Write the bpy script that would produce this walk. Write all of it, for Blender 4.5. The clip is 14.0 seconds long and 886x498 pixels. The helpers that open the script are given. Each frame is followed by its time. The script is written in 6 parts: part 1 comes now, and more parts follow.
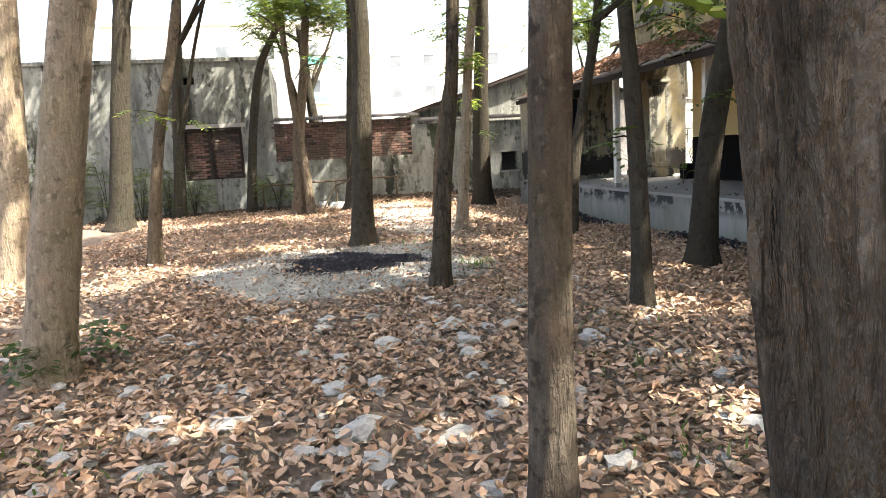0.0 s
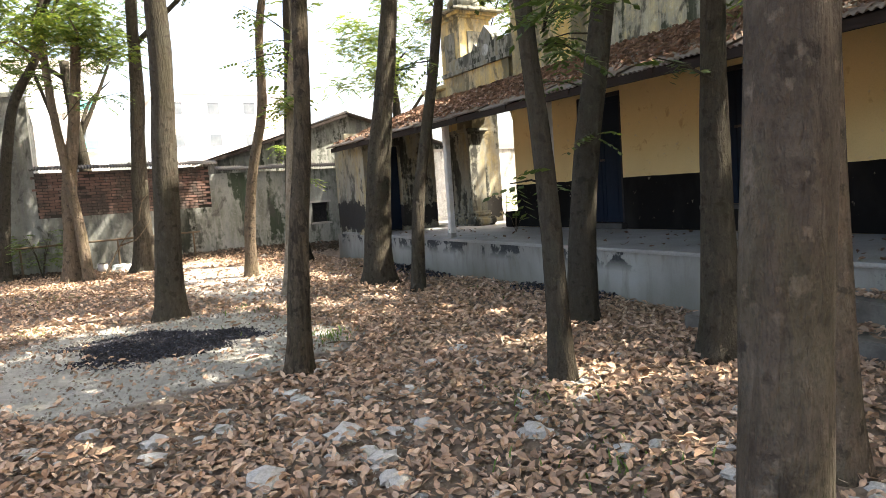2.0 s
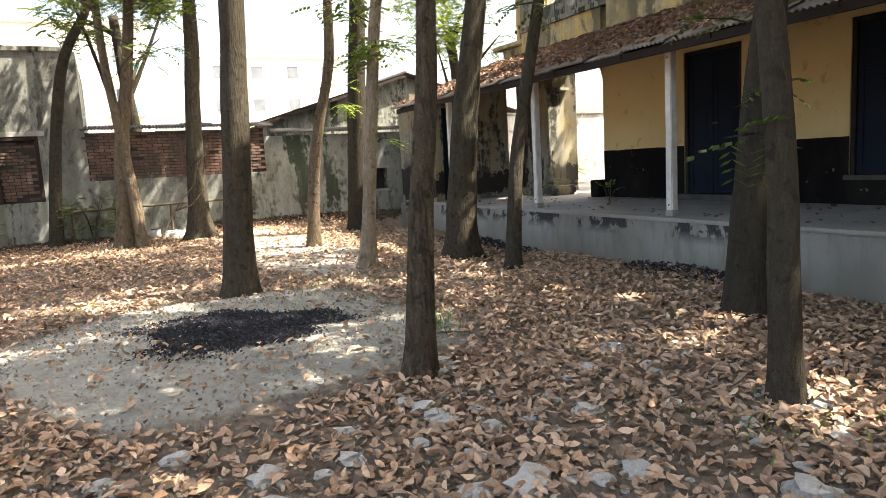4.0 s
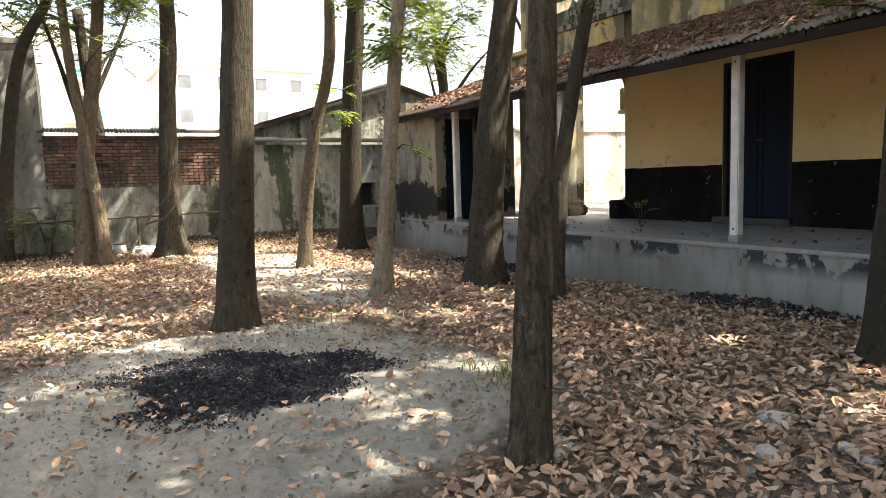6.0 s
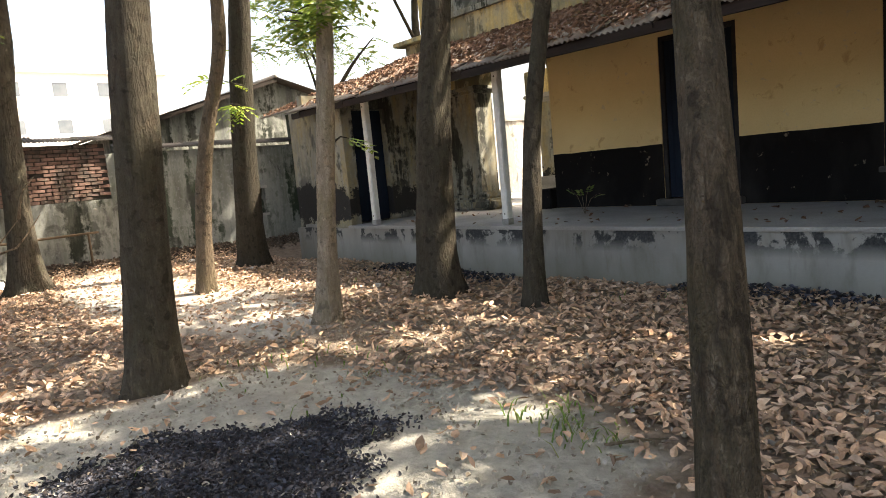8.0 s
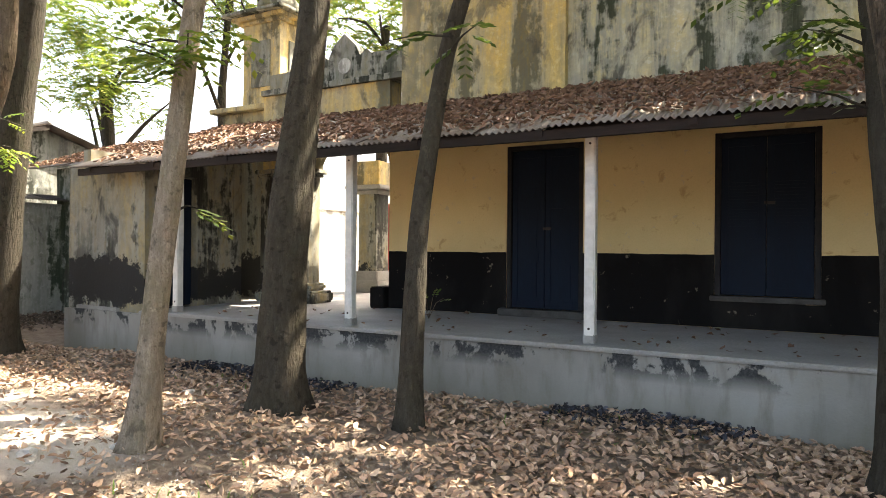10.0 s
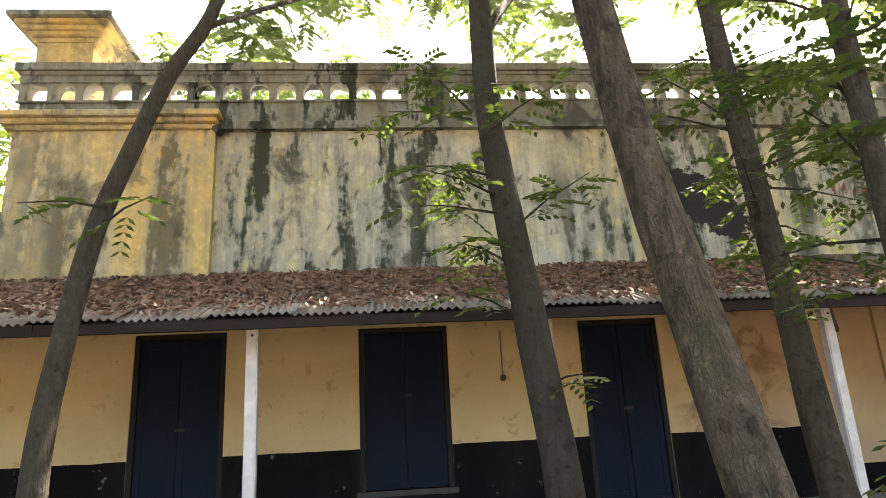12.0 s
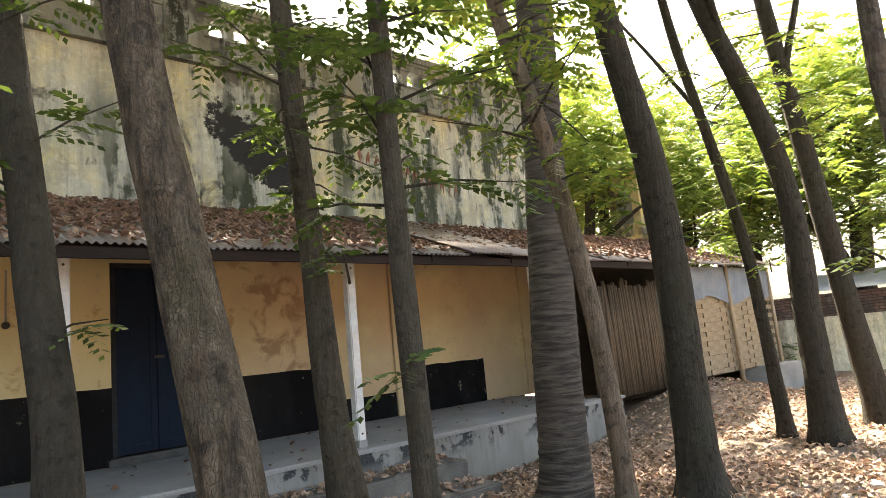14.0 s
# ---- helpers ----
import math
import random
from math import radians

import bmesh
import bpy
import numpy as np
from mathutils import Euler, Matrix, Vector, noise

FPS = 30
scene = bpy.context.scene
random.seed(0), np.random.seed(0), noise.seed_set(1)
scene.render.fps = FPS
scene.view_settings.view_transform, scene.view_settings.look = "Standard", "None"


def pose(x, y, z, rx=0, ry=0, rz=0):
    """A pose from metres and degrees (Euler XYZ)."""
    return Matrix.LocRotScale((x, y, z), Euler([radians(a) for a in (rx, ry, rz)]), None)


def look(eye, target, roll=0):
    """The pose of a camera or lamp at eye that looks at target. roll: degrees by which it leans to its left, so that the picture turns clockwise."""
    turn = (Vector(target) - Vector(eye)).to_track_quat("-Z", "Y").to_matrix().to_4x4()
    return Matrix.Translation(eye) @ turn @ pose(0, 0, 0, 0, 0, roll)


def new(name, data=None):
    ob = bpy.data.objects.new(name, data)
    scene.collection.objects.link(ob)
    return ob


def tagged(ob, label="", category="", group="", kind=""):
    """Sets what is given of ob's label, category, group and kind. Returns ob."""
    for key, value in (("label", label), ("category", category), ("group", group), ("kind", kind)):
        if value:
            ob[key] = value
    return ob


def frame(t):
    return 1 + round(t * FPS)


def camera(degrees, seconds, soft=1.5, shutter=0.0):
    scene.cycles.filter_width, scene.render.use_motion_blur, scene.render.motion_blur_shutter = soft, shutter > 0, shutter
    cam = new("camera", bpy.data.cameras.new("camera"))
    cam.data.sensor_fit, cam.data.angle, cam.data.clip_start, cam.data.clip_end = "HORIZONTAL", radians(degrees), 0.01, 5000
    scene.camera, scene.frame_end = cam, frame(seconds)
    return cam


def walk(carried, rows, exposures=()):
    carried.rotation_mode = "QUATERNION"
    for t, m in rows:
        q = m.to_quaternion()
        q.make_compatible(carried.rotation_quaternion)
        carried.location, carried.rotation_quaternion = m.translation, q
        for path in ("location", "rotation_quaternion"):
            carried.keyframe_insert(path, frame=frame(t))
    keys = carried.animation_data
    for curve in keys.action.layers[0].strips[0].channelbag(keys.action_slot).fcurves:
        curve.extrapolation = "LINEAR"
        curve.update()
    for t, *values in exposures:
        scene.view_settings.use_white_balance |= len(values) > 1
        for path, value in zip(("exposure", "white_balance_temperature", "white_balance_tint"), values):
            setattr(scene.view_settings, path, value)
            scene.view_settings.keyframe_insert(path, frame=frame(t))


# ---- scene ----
cam = camera(67.8, 14.0, 0.7)
PATH = [
    (0, (9.799, -6.476, 1.555), (7.859, -6.084, 1.266), -3.3),
    (0.5, (9.359, -6.647, 1.517), (7.484, -6.003, 1.251), -1.0),
    (1, (9.013, -6.717, 1.54), (7.188, -5.962, 1.224), -3.0),
    (1.5, (8.612, -6.736, 1.567), (6.882, -5.766, 1.309), -4.2),
    (2, (8.245, -6.767, 1.584), (6.515, -5.779, 1.406), -4.0),
    (2.5, (7.879, -6.825, 1.54), (6.15, -5.843, 1.322), -1.0),
    (3, (7.481, -6.823, 1.55), (5.764, -5.821, 1.334), -0.4),
    (3.5, (7.067, -6.835, 1.559), (5.346, -5.846, 1.318), -5.1),
    (4, (6.718, -6.935, 1.552), (4.944, -6.049, 1.289), -3.3),
    (4.2, (6.573, -6.989, 1.541), (4.785, -6.132, 1.283), -1.9),
    (6.3, (4.873, -7.112, 1.5), (3.17, -6.09, 1.268), -1.5),
    (6.5, (4.7, -7.143, 1.511), (3.026, -6.103, 1.171), -0.2),
    (7, (4.23, -7.166, 1.473), (2.655, -5.973, 1.164), -3.3),
    (7.2, (4.076, -7.181, 1.484), (2.503, -5.98, 1.196), -4.6),
    (9.3, (2.453, -6.997, 1.537), (1.179, -5.461, 1.407), -2.2),
    (9.5, (2.308, -6.992, 1.535), (1.073, -5.422, 1.437), -1.1),
    (10, (2.005, -6.973, 1.608), (1.045, -5.218, 1.611), 0.5),
    (10.5, (1.747, -6.883, 1.624), (1.055, -5.013, 1.776), -1.2),
    (11, (1.54, -6.749, 1.68), (1.131, -4.81, 1.951), -0.9),
    (11.5, (1.427, -6.716, 1.656), (1.307, -4.763, 2.073), -2.2),
    (12, (1.284, -6.78, 1.7), (1.478, -4.864, 2.243), -3.1),
    (12.5, (1.322, -6.764, 1.728), (1.904, -4.927, 2.264), -3.6),
    (13, (1.403, -6.759, 1.716), (2.336, -5.058, 2.204), -4.2),
    (13.5, (1.49, -6.783, 1.701), (2.734, -5.269, 2.103), -4.7),
    (14, (1.537, -6.729, 1.693), (2.881, -5.277, 1.988), -5.4),
]
walk(cam, [(t, look(e, g, r)) for t, e, g, r in PATH], [(0.0, 2.7, 7100, 10), (3.0, 2.65, 7300, 10), (6.5, 2.4, 7600, 10), (9.3, 2.7, 7600, 10), (11.0, 3.48, 7300, 10), (11.5, 3.57, 7300, 10), (12.0, 3.47, 7400, 10), (12.5, 3.4, 7600, 10), (13.5, 3.5, 7600, 10), (14.0, 3.36, 7500, 10)])

# ---------------------------------------------------------------- world and sun
SUN_AZ, SUN_EL = radians(56.0), radians(57.0)      # direction towards the sun, from +x
sky_world = bpy.data.worlds.new("sky")
scene.world = sky_world
sky_world.use_nodes = True
wn, wl = sky_world.node_tree.nodes, sky_world.node_tree.links
sky_tex = wn.new("ShaderNodeTexSky")
sky_tex.sky_type, sky_tex.sun_disc = "NISHITA", False
sky_tex.sun_elevation, sky_tex.sun_rotation = SUN_EL, math.pi / 2 - SUN_AZ
sky_tex.air_density, sky_tex.dust_density, sky_tex.ozone_density = 1.0, 6.0, 0.5
wl.new(sky_tex.outputs[0], wn["Background"].inputs[0])
wn["Background"].inputs[1].default_value = 0.15
sun_dir = Vector((math.cos(SUN_AZ) * math.cos(SUN_EL), math.sin(SUN_AZ) * math.cos(SUN_EL), math.sin(SUN_EL)))
sun_data = bpy.data.lights.new("sun", "SUN")
sun_data.energy, sun_data.angle, sun_data.color = 5.0, radians(0.55), (1.0, 0.95, 0.86)
sun_ob = new("sun", sun_data)
sun_ob.matrix_world = look(sun_dir * 60, (0, 0, 0))


# ---------------------------------------------------------------- materials
class Nodes:
    """Short hand for one node material."""
    def __init__(self, name, rough=0.85, metal=0.0):
        self.m = bpy.data.materials.new(name)
        self.m.use_nodes = True
        self.t = self.m.node_tree
        self.b = self.t.nodes["Principled BSDF"]
        self.b.inputs["Roughness"].default_value = rough
        self.b.inputs["Metallic"].default_value = metal
        self.b.inputs["Specular IOR Level"].default_value = 0.3
        self.pos = self.add("ShaderNodeNewGeometry").outputs["Position"]

    def add(self, kind):
        return self.t.nodes.new(kind)

    def link(self, a, b):
        self.t.links.new(a, b)

    def coords(self, scale=(1, 1, 1), local=False):
        mp = self.add("ShaderNodeMapping")
        mp.inputs["Scale"].default_value = scale
        src = self.add("ShaderNodeTexCoord").outputs["Object"] if local else self.pos
        self.link(src, mp.inputs["Vector"])
        return mp.outputs[0]

    def noise(self, scale, detail=5, stretch=(1, 1, 1), local=False, rough=0.6, distort=0.0):
        n = self.add("ShaderNodeTexNoise")
        n.inputs["Scale"].default_value = scale
        n.inputs["Detail"].default_value = detail
        n.inputs["Roughness"].default_value = rough
        n.inputs["Distortion"].default_value = distort
        self.link(self.coords(stretch, local), n.inputs["Vector"])
        return n.outputs[0]

    def ramp(self, fac, a, b, lo=(0, 0, 0, 1), hi=(1, 1, 1, 1)):
        r = self.add("ShaderNodeValToRGB")
        r.color_ramp.elements[0].position, r.color_ramp.elements[1].position = a, b
        r.color_ramp.elements[0].color, r.color_ramp.elements[1].color = lo, hi
        self.link(fac, r.inputs[0])
        return r.outputs[0]

    def mix(self, fac, a, b, mode="MIX"):
        x = self.add("ShaderNodeMix")
        x.data_type, x.blend_type = "RGBA", mode
        for sock, val in ((x.inputs[0], fac), (x.inputs[6], a), (x.inputs[7], b)):
            if isinstance(val, (int, float)):
                sock.default_value = val
            elif isinstance(val, tuple):
                sock.default_value = (*val, 1) if len(val) == 3 else val
            else:
                self.link(val, sock)
        return x.outputs[2]

    def calc(self, op, a, b=0.0):
        x = self.add("ShaderNodeMath")
        x.operation = op
        for sock, val in zip(x.inputs, (a, b)):
            if isinstance(val, (int, float)):
                sock.default_value = val
            else:
                self.link(val, sock)
        return x.outputs[0]

    def axis(self, i):
        s = self.add("ShaderNodeSeparateXYZ")
        self.link(self.pos, s.inputs[0])
        return s.outputs[i]

    def done(self, colour, height=None, strength=0.4, distance=0.02, rough=None):
        if isinstance(colour, tuple):
            self.b.inputs["Base Color"].default_value = (*colour, 1)
        else:
            self.link(colour, self.b.inputs["Base Color"])
        if height is not None:
            bp = self.add("ShaderNodeBump")
            bp.inputs["Strength"].default_value = strength
            bp.inputs["Distance"].default_value = distance
            self.link(height, bp.inputs["Height"])
            self.link(bp.outputs[0], self.b.inputs["Normal"])
        if rough is not None:
            self.link(rough, self.b.inputs["Roughness"])
        return self.m


def two_tone(name, c1, c2, scale, rough=0.85, metal=0.0, bump=0.3, fine=40, local=False, stretch=(1, 1, 1), distance=0.01):
    n = Nodes(name, rough, metal)
    big = n.noise(scale, 5, stretch, local)
    small = n.noise(fine, 4, stretch, local)
    col = n.mix(n.ramp(big, 0.32, 0.68), c1, c2)
    col = n.mix(n.ramp(small, 0.3, 0.7), col, n.mix(0.5, col, tuple(0.45 * v for v in c1)))
    return n.done(col, n.calc("ADD", big, small), bump, distance)


def facade_paint(name, base, pale, moss, amount, streak_scale=1.0, burn=None):
    """Old lime wash with pale worn fields, black and green rain streaks and blots."""
    n = Nodes(name, 0.92)
    worn = n.noise(0.9, 6, (1, 1, 0.7), distort=0.4)
    grime = n.noise(7, 6)
    streak = n.noise(2.4 * streak_scale, 6, (1, 1, 0.16), distort=0.25)
    broad = n.noise(0.55, 4, (1, 1, 0.5))
    fine = n.noise(28, 5)
    col = n.mix(n.ramp(worn, 0.44, 0.64), base, pale)
    col = n.mix(n.calc("MULTIPLY", n.ramp(fine, 0.4, 0.75), 0.35), col, tuple(0.5 * v for v in base))
    col = n.mix(n.calc("MULTIPLY", n.ramp(n.noise(5, 7, distort=0.6), 0.44, 0.60), 0.45), col, tuple(0.55 * v for v in pale))
    col = n.mix(n.calc("MULTIPLY", n.ramp(n.noise(14, 6), 0.54, 0.64), 0.5), col, tuple(min(1.0, 1.25 * v) for v in pale))
    grey = n.calc("MULTIPLY", n.ramp(streak, 0.34, 0.52), n.ramp(broad, 0.24, 0.46))
    grey = n.calc("MULTIPLY", grey, n.ramp(n.noise(11, 6, (1, 1, 0.4)), 0.28, 0.5))
    col = n.mix(n.calc("MULTIPLY", grey, 0.85 * amount), col, (0.25, 0.26, 0.24))
    edge = n.calc("ADD", streak, n.calc("MULTIPLY", n.calc("SUBTRACT", grime, 0.5), 0.32))
    dark = n.calc("MULTIPLY", n.ramp(edge, 0.50, 0.57), n.ramp(broad, 0.34, 0.5))
    col = n.mix(n.calc("MULTIPLY", dark, amount), col, moss)
    drips = n.calc("MULTIPLY", n.ramp(n.noise(8.0, 7, (1, 1, 0.07), distort=0.2, rough=0.7), 0.46, 0.60), n.ramp(n.noise(1.3, 5, (1, 1, 0.6)), 0.36, 0.56))
    drips = n.calc("MULTIPLY", drips, n.ramp(n.noise(18, 6), 0.30, 0.55))
    col = n.mix(n.calc("MULTIPLY", drips, 0.62 * amount), col, (0.13, 0.135, 0.105))
    blot = n.ramp(n.noise(1.7, 7, (1, 1, 0.6), distort=0.8), 0.57, 0.64)
    col = n.mix(n.calc("MULTIPLY", blot, 0.8 * amount), col, (0.045, 0.045, 0.04))
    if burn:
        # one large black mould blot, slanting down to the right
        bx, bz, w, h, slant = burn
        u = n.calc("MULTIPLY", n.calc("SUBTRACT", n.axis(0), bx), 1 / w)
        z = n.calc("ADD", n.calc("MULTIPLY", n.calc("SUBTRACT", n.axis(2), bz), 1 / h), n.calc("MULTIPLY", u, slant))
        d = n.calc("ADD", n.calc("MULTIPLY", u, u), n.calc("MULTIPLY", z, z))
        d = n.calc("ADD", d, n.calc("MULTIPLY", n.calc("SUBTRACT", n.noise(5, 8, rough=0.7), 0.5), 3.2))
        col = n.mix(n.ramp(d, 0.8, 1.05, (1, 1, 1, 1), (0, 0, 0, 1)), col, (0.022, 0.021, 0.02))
    return n.done(col, n.calc("ADD", n.calc("MULTIPLY", worn, 2.0), fine), 0.35, 0.02)


UPPER = facade_paint("weathered_limewash", (0.58, 0.48, 0.23), (0.50, 0.49, 0.405), (0.035, 0.042, 0.025), 1.0, 1.0, (6.25, 4.95, 0.85, 0.46, 1.15))
BAY = facade_paint("ochre_limewash", (0.62, 0.42, 0.12), (0.60, 0.48, 0.22), (0.06, 0.055, 0.03), 0.75, 0.8)
FRIEZE = facade_paint("mossy_render", (0.20, 0.175, 0.105), (0.125, 0.125, 0.105), (0.022, 0.025, 0.018), 1.0, 1.4)
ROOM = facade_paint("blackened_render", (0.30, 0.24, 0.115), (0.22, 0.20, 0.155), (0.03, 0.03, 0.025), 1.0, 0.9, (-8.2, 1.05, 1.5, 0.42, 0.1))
GREYWALL = facade_paint("grey_render", (0.10, 0.105, 0.085), (0.21, 0.222, 0.218), (0.028, 0.04, 0.026), 1.0, 0.7)
SHED = facade_paint("dark_cement_render", (0.045, 0.05, 0.043), (0.125, 0.132, 0.13), (0.018, 0.021, 0.016), 1.0, 0.6)
YARD = facade_paint("white_limewash", (0.62, 0.61, 0.58), (0.66, 0.65, 0.63), (0.16, 0.16, 0.145), 0.75, 0.6)
COMPOUND = facade_paint("cream_render", (0.74, 0.64, 0.42), (0.78, 0.72, 0.56), (0.12, 0.10, 0.07), 0.6, 0.6)


def veranda_paint():
    n = Nodes("ochre_wall_paint", 0.8)
    big = n.noise(0.8, 5)
    mid = n.noise(4.5, 6, distort=0.5)
    fine = n.noise(45, 4)
    col = n.mix(n.ramp(big, 0.35, 0.7), (0.64, 0.51, 0.27), (0.56, 0.44, 0.23))
    col = n.mix(n.calc("MULTIPLY", n.ramp(mid, 0.6, 0.68), 0.6), col, (0.34, 0.21, 0.10))
    col = n.mix(n.calc("MULTIPLY", n.ramp(fine, 0.45, 0.8), 0.25), col, (0.40, 0.30, 0.14))
    far = n.ramp(n.calc("MULTIPLY", n.axis(0), 0.1), 0.50, 0.56)
    col = n.mix(n.calc("MULTIPLY", far, n.ramp(big, 0.3, 0.6)), col, (0.50, 0.36, 0.22))
    # peeled and scorched plaster between the far door and the pilaster
    span = n.calc("MULTIPLY", n.ramp(n.calc("MULTIPLY", n.axis(0), 0.1), 0.53, 0.56), n.ramp(n.calc("MULTIPLY", n.axis(0), 0.1), 0.68, 0.74, (1, 1, 1, 1), (0, 0, 0, 1)))
    peel = n.ramp(n.noise(2.6, 7, distort=0.6), 0.50, 0.60)
    col = n.mix(n.calc("MULTIPLY", n.calc("MULTIPLY", span, peel), 0.75), col, (0.27, 0.16, 0.085))
    chip = n.ramp(n.noise(8, 7, distort=0.4), 0.64, 0.67)
    col = n.mix(n.calc("MULTIPLY", chip, 0.5), col, (0.42, 0.38, 0.31))
    return n.done(col, n.calc("ADD", mid, n.calc("MULTIPLY", fine, 0.6)), 0.25, 0.01)


def dado_paint():
    n = Nodes("black_dado_paint", 0.9)
    n.b.inputs["Specular IOR Level"].default_value = 0.08
    big = n.noise(1.2, 6, (1, 1, 0.5), distort=0.3)
    fine = n.noise(30, 5)
    col = n.mix(n.ramp(big, 0.45, 0.75), (0.008, 0.0075, 0.0075), (0.022, 0.020, 0.019))
    chips = n.ramp(n.noise(9, 7), 0.66, 0.7)
    col = n.mix(n.calc("MULTIPLY", chips, 0.6), col, (0.22, 0.19, 0.15))
    return n.done(col, fine, 0.2, 0.008)


def plinth_paint():
    n = Nodes("plinth_cement", 0.95)
    big = n.noise(0.9, 6, (1, 1, 0.6))
    fine = n.noise(35, 5)
    col = n.mix(n.ramp(big, 0.35, 0.68), (0.20, 0.192, 0.174), (0.30, 0.29, 0.268))
    damp = n.ramp(n.calc("ADD", n.axis(2), n.calc("MULTIPLY", big, 0.6)), 0.22, 0.6, (1, 1, 1, 1), (0, 0, 0, 1))
    col = n.mix(n.calc("MULTIPLY", damp, 0.75), col, (0.17, 0.16, 0.125))
    smear = n.ramp(n.noise(5, 7, (1, 1, 0.25)), 0.5, 0.65)
    col = n.mix(n.calc("MULTIPLY", smear, 0.6), col, (0.15, 0.135, 0.11))
    patch = n.noise(2.0, 8, (1, 1, 0.8), distort=0.3, rough=0.66)
    band = n.calc("MULTIPLY", n.ramp(n.axis(2), 0.30, 0.46), n.ramp(n.axis(2), 0.6, 0.625, (1, 1, 1, 1), (0, 0, 0, 1)))
    mould = n.calc("MULTIPLY", n.ramp(patch, 0.50, 0.535), band)
    col = n.mix(mould, col, (0.03, 0.032, 0.034))
    col = n.mix(n.calc("MULTIPLY", n.ramp(fine, 0.4, 0.8), 0.25), col, (0.22, 0.22, 0.21))
    return n.done(col, n.calc("ADD", patch, fine), 0.3, 0.012)


WALLPAINT, DADO, PLINTH = veranda_paint(), dado_paint(), plinth_paint()
FLOORCEM = two_tone("floor_cement", (0.36, 0.35, 0.335), (0.26, 0.25, 0.235), 1.5, 0.7, bump=0.15)
STEPCEM = two_tone("dirty_step_cement", (0.19, 0.175, 0.155), (0.075, 0.068, 0.06), 3.0, 0.95)
DARKCEM = two_tone("stained_cement", (0.10, 0.095, 0.088), (0.05, 0.047, 0.044), 5.0, 0.9)
CEMENT = two_tone("old_cement", (0.36, 0.35, 0.33), (0.22, 0.215, 0.2), 2.0, 0.9)
WHITEPAINT = two_tone("white_post_paint", (0.74, 0.73, 0.70), (0.62, 0.60, 0.55), 3.0, 0.6, bump=0.15, local=True, fine=9)
BLUE = two_tone("navy_door_paint", (0.0014, 0.0068, 0.0190), (0.0028, 0.012, 0.028), 2.5, 0.8, bump=0.15, stretch=(1, 1, 0.2))
DARKWOOD = two_tone("dark_beam_wood", (0.012, 0.008, 0.006), (0.024, 0.014, 0.011), 6, 0.8, stretch=(0.1, 1, 1))
FRAMEWOOD = two_tone("door_frame_wood", (0.012, 0.013, 0.016), (0.03, 0.028, 0.027), 8, 0.8)
SHEET = two_tone("rusty_sheet", (0.28, 0.26, 0.24), (0.15, 0.10, 0.07), 2.2, 0.55, 0.45, bump=0.2)
PALESHEET = two_tone("pale_sheet", (0.55, 0.55, 0.54), (0.40, 0.36, 0.32), 1.5, 0.5, 0.4, bump=0.2)
CHAR = two_tone("char", (0.012, 0.012, 0.014), (0.05, 0.05, 0.055), 20, 0.9)
STONE = two_tone("rubble", (0.48, 0.47, 0.44), (0.33, 0.32, 0.30), 6, 0.95, bump=0.6, fine=30, local=True)
DARKSHEET = two_tone("mossy_dark_sheet", (0.050, 0.043, 0.037), (0.025, 0.022, 0.020), 3.0, 0.8, 0.1, bump=0.3)
IRON = two_tone("dark_iron", (0.05, 0.05, 0.05), (0.09, 0.07, 0.06), 9, 0.6, 0.6)
BAMBOO = two_tone("bamboo", (0.36, 0.285, 0.19), (0.25, 0.19, 0.12), 4, 0.7, local=True, fine=25)
# Old bamboo, darkened so that the hut's shade is in the colour.
DARKBAMBOO = two_tone("old_bamboo_darkened", (0.12, 0.085, 0.052), (0.07, 0.05, 0.032), 4, 0.8, local=True, fine=25)
TARP = two_tone("grey_tarpaulin", (0.16, 0.19, 0.23), (0.24, 0.27, 0.31), 3, 0.45)
REDPAINT = two_tone("faded_red_paint", (0.45, 0.06, 0.05), (0.35, 0.10, 0.08), 2, 0.7)
GLASSY = two_tone("dark_window", (0.10, 0.12, 0.14), (0.16, 0.18, 0.20), 1, 0.25)
TEAL = two_tone("teal_paint", (0.10, 0.42, 0.42), (0.14, 0.48, 0.46), 2, 0.6)
FARWHITE = two_tone("far_white_paint", (0.80, 0.80, 0.79), (0.72, 0.72, 0.70), 0.4, 0.8)
CLOTH = two_tone("pink_cloth", (0.40, 0.25, 0.21), (0.50, 0.34, 0.29), 8, 0.95, local=True)
PLASTIC = two_tone("pale_plastic", (0.55, 0.62, 0.60), (0.68, 0.72, 0.70), 12, 0.4, local=True)
INK = two_tone("graffiti_ink", (0.05, 0.05, 0.05), (0.09, 0.09, 0.09), 20, 0.9)


def brick_mat():
    n = Nodes("old_brick", 0.92)
    r = n.add("ShaderNodeObjectInfo").outputs["Random"]
    g = n.noise(30, 5)
    col = n.mix(r, (0.09, 0.054, 0.045), (0.19, 0.118, 0.096))
    col = n.mix(n.ramp(n.noise(1.5, 6, distort=0.6), 0.42, 0.58), col, (0.055, 0.048, 0.042))
    col = n.mix(n.ramp(n.noise(3.2, 7, distort=0.5), 0.60, 0.68), col, (0.15, 0.135, 0.115))
    col = n.mix(n.calc("MULTIPLY", n.ramp(g, 0.4, 0.75), 0.5), col, (0.14, 0.09, 0.07))
    return n.done(col, g, 0.5, 0.01)


BRICK = brick_mat()
MORTAR = two_tone("mortar", (0.055, 0.048, 0.041), (0.030, 0.026, 0.024), 5, 0.95)


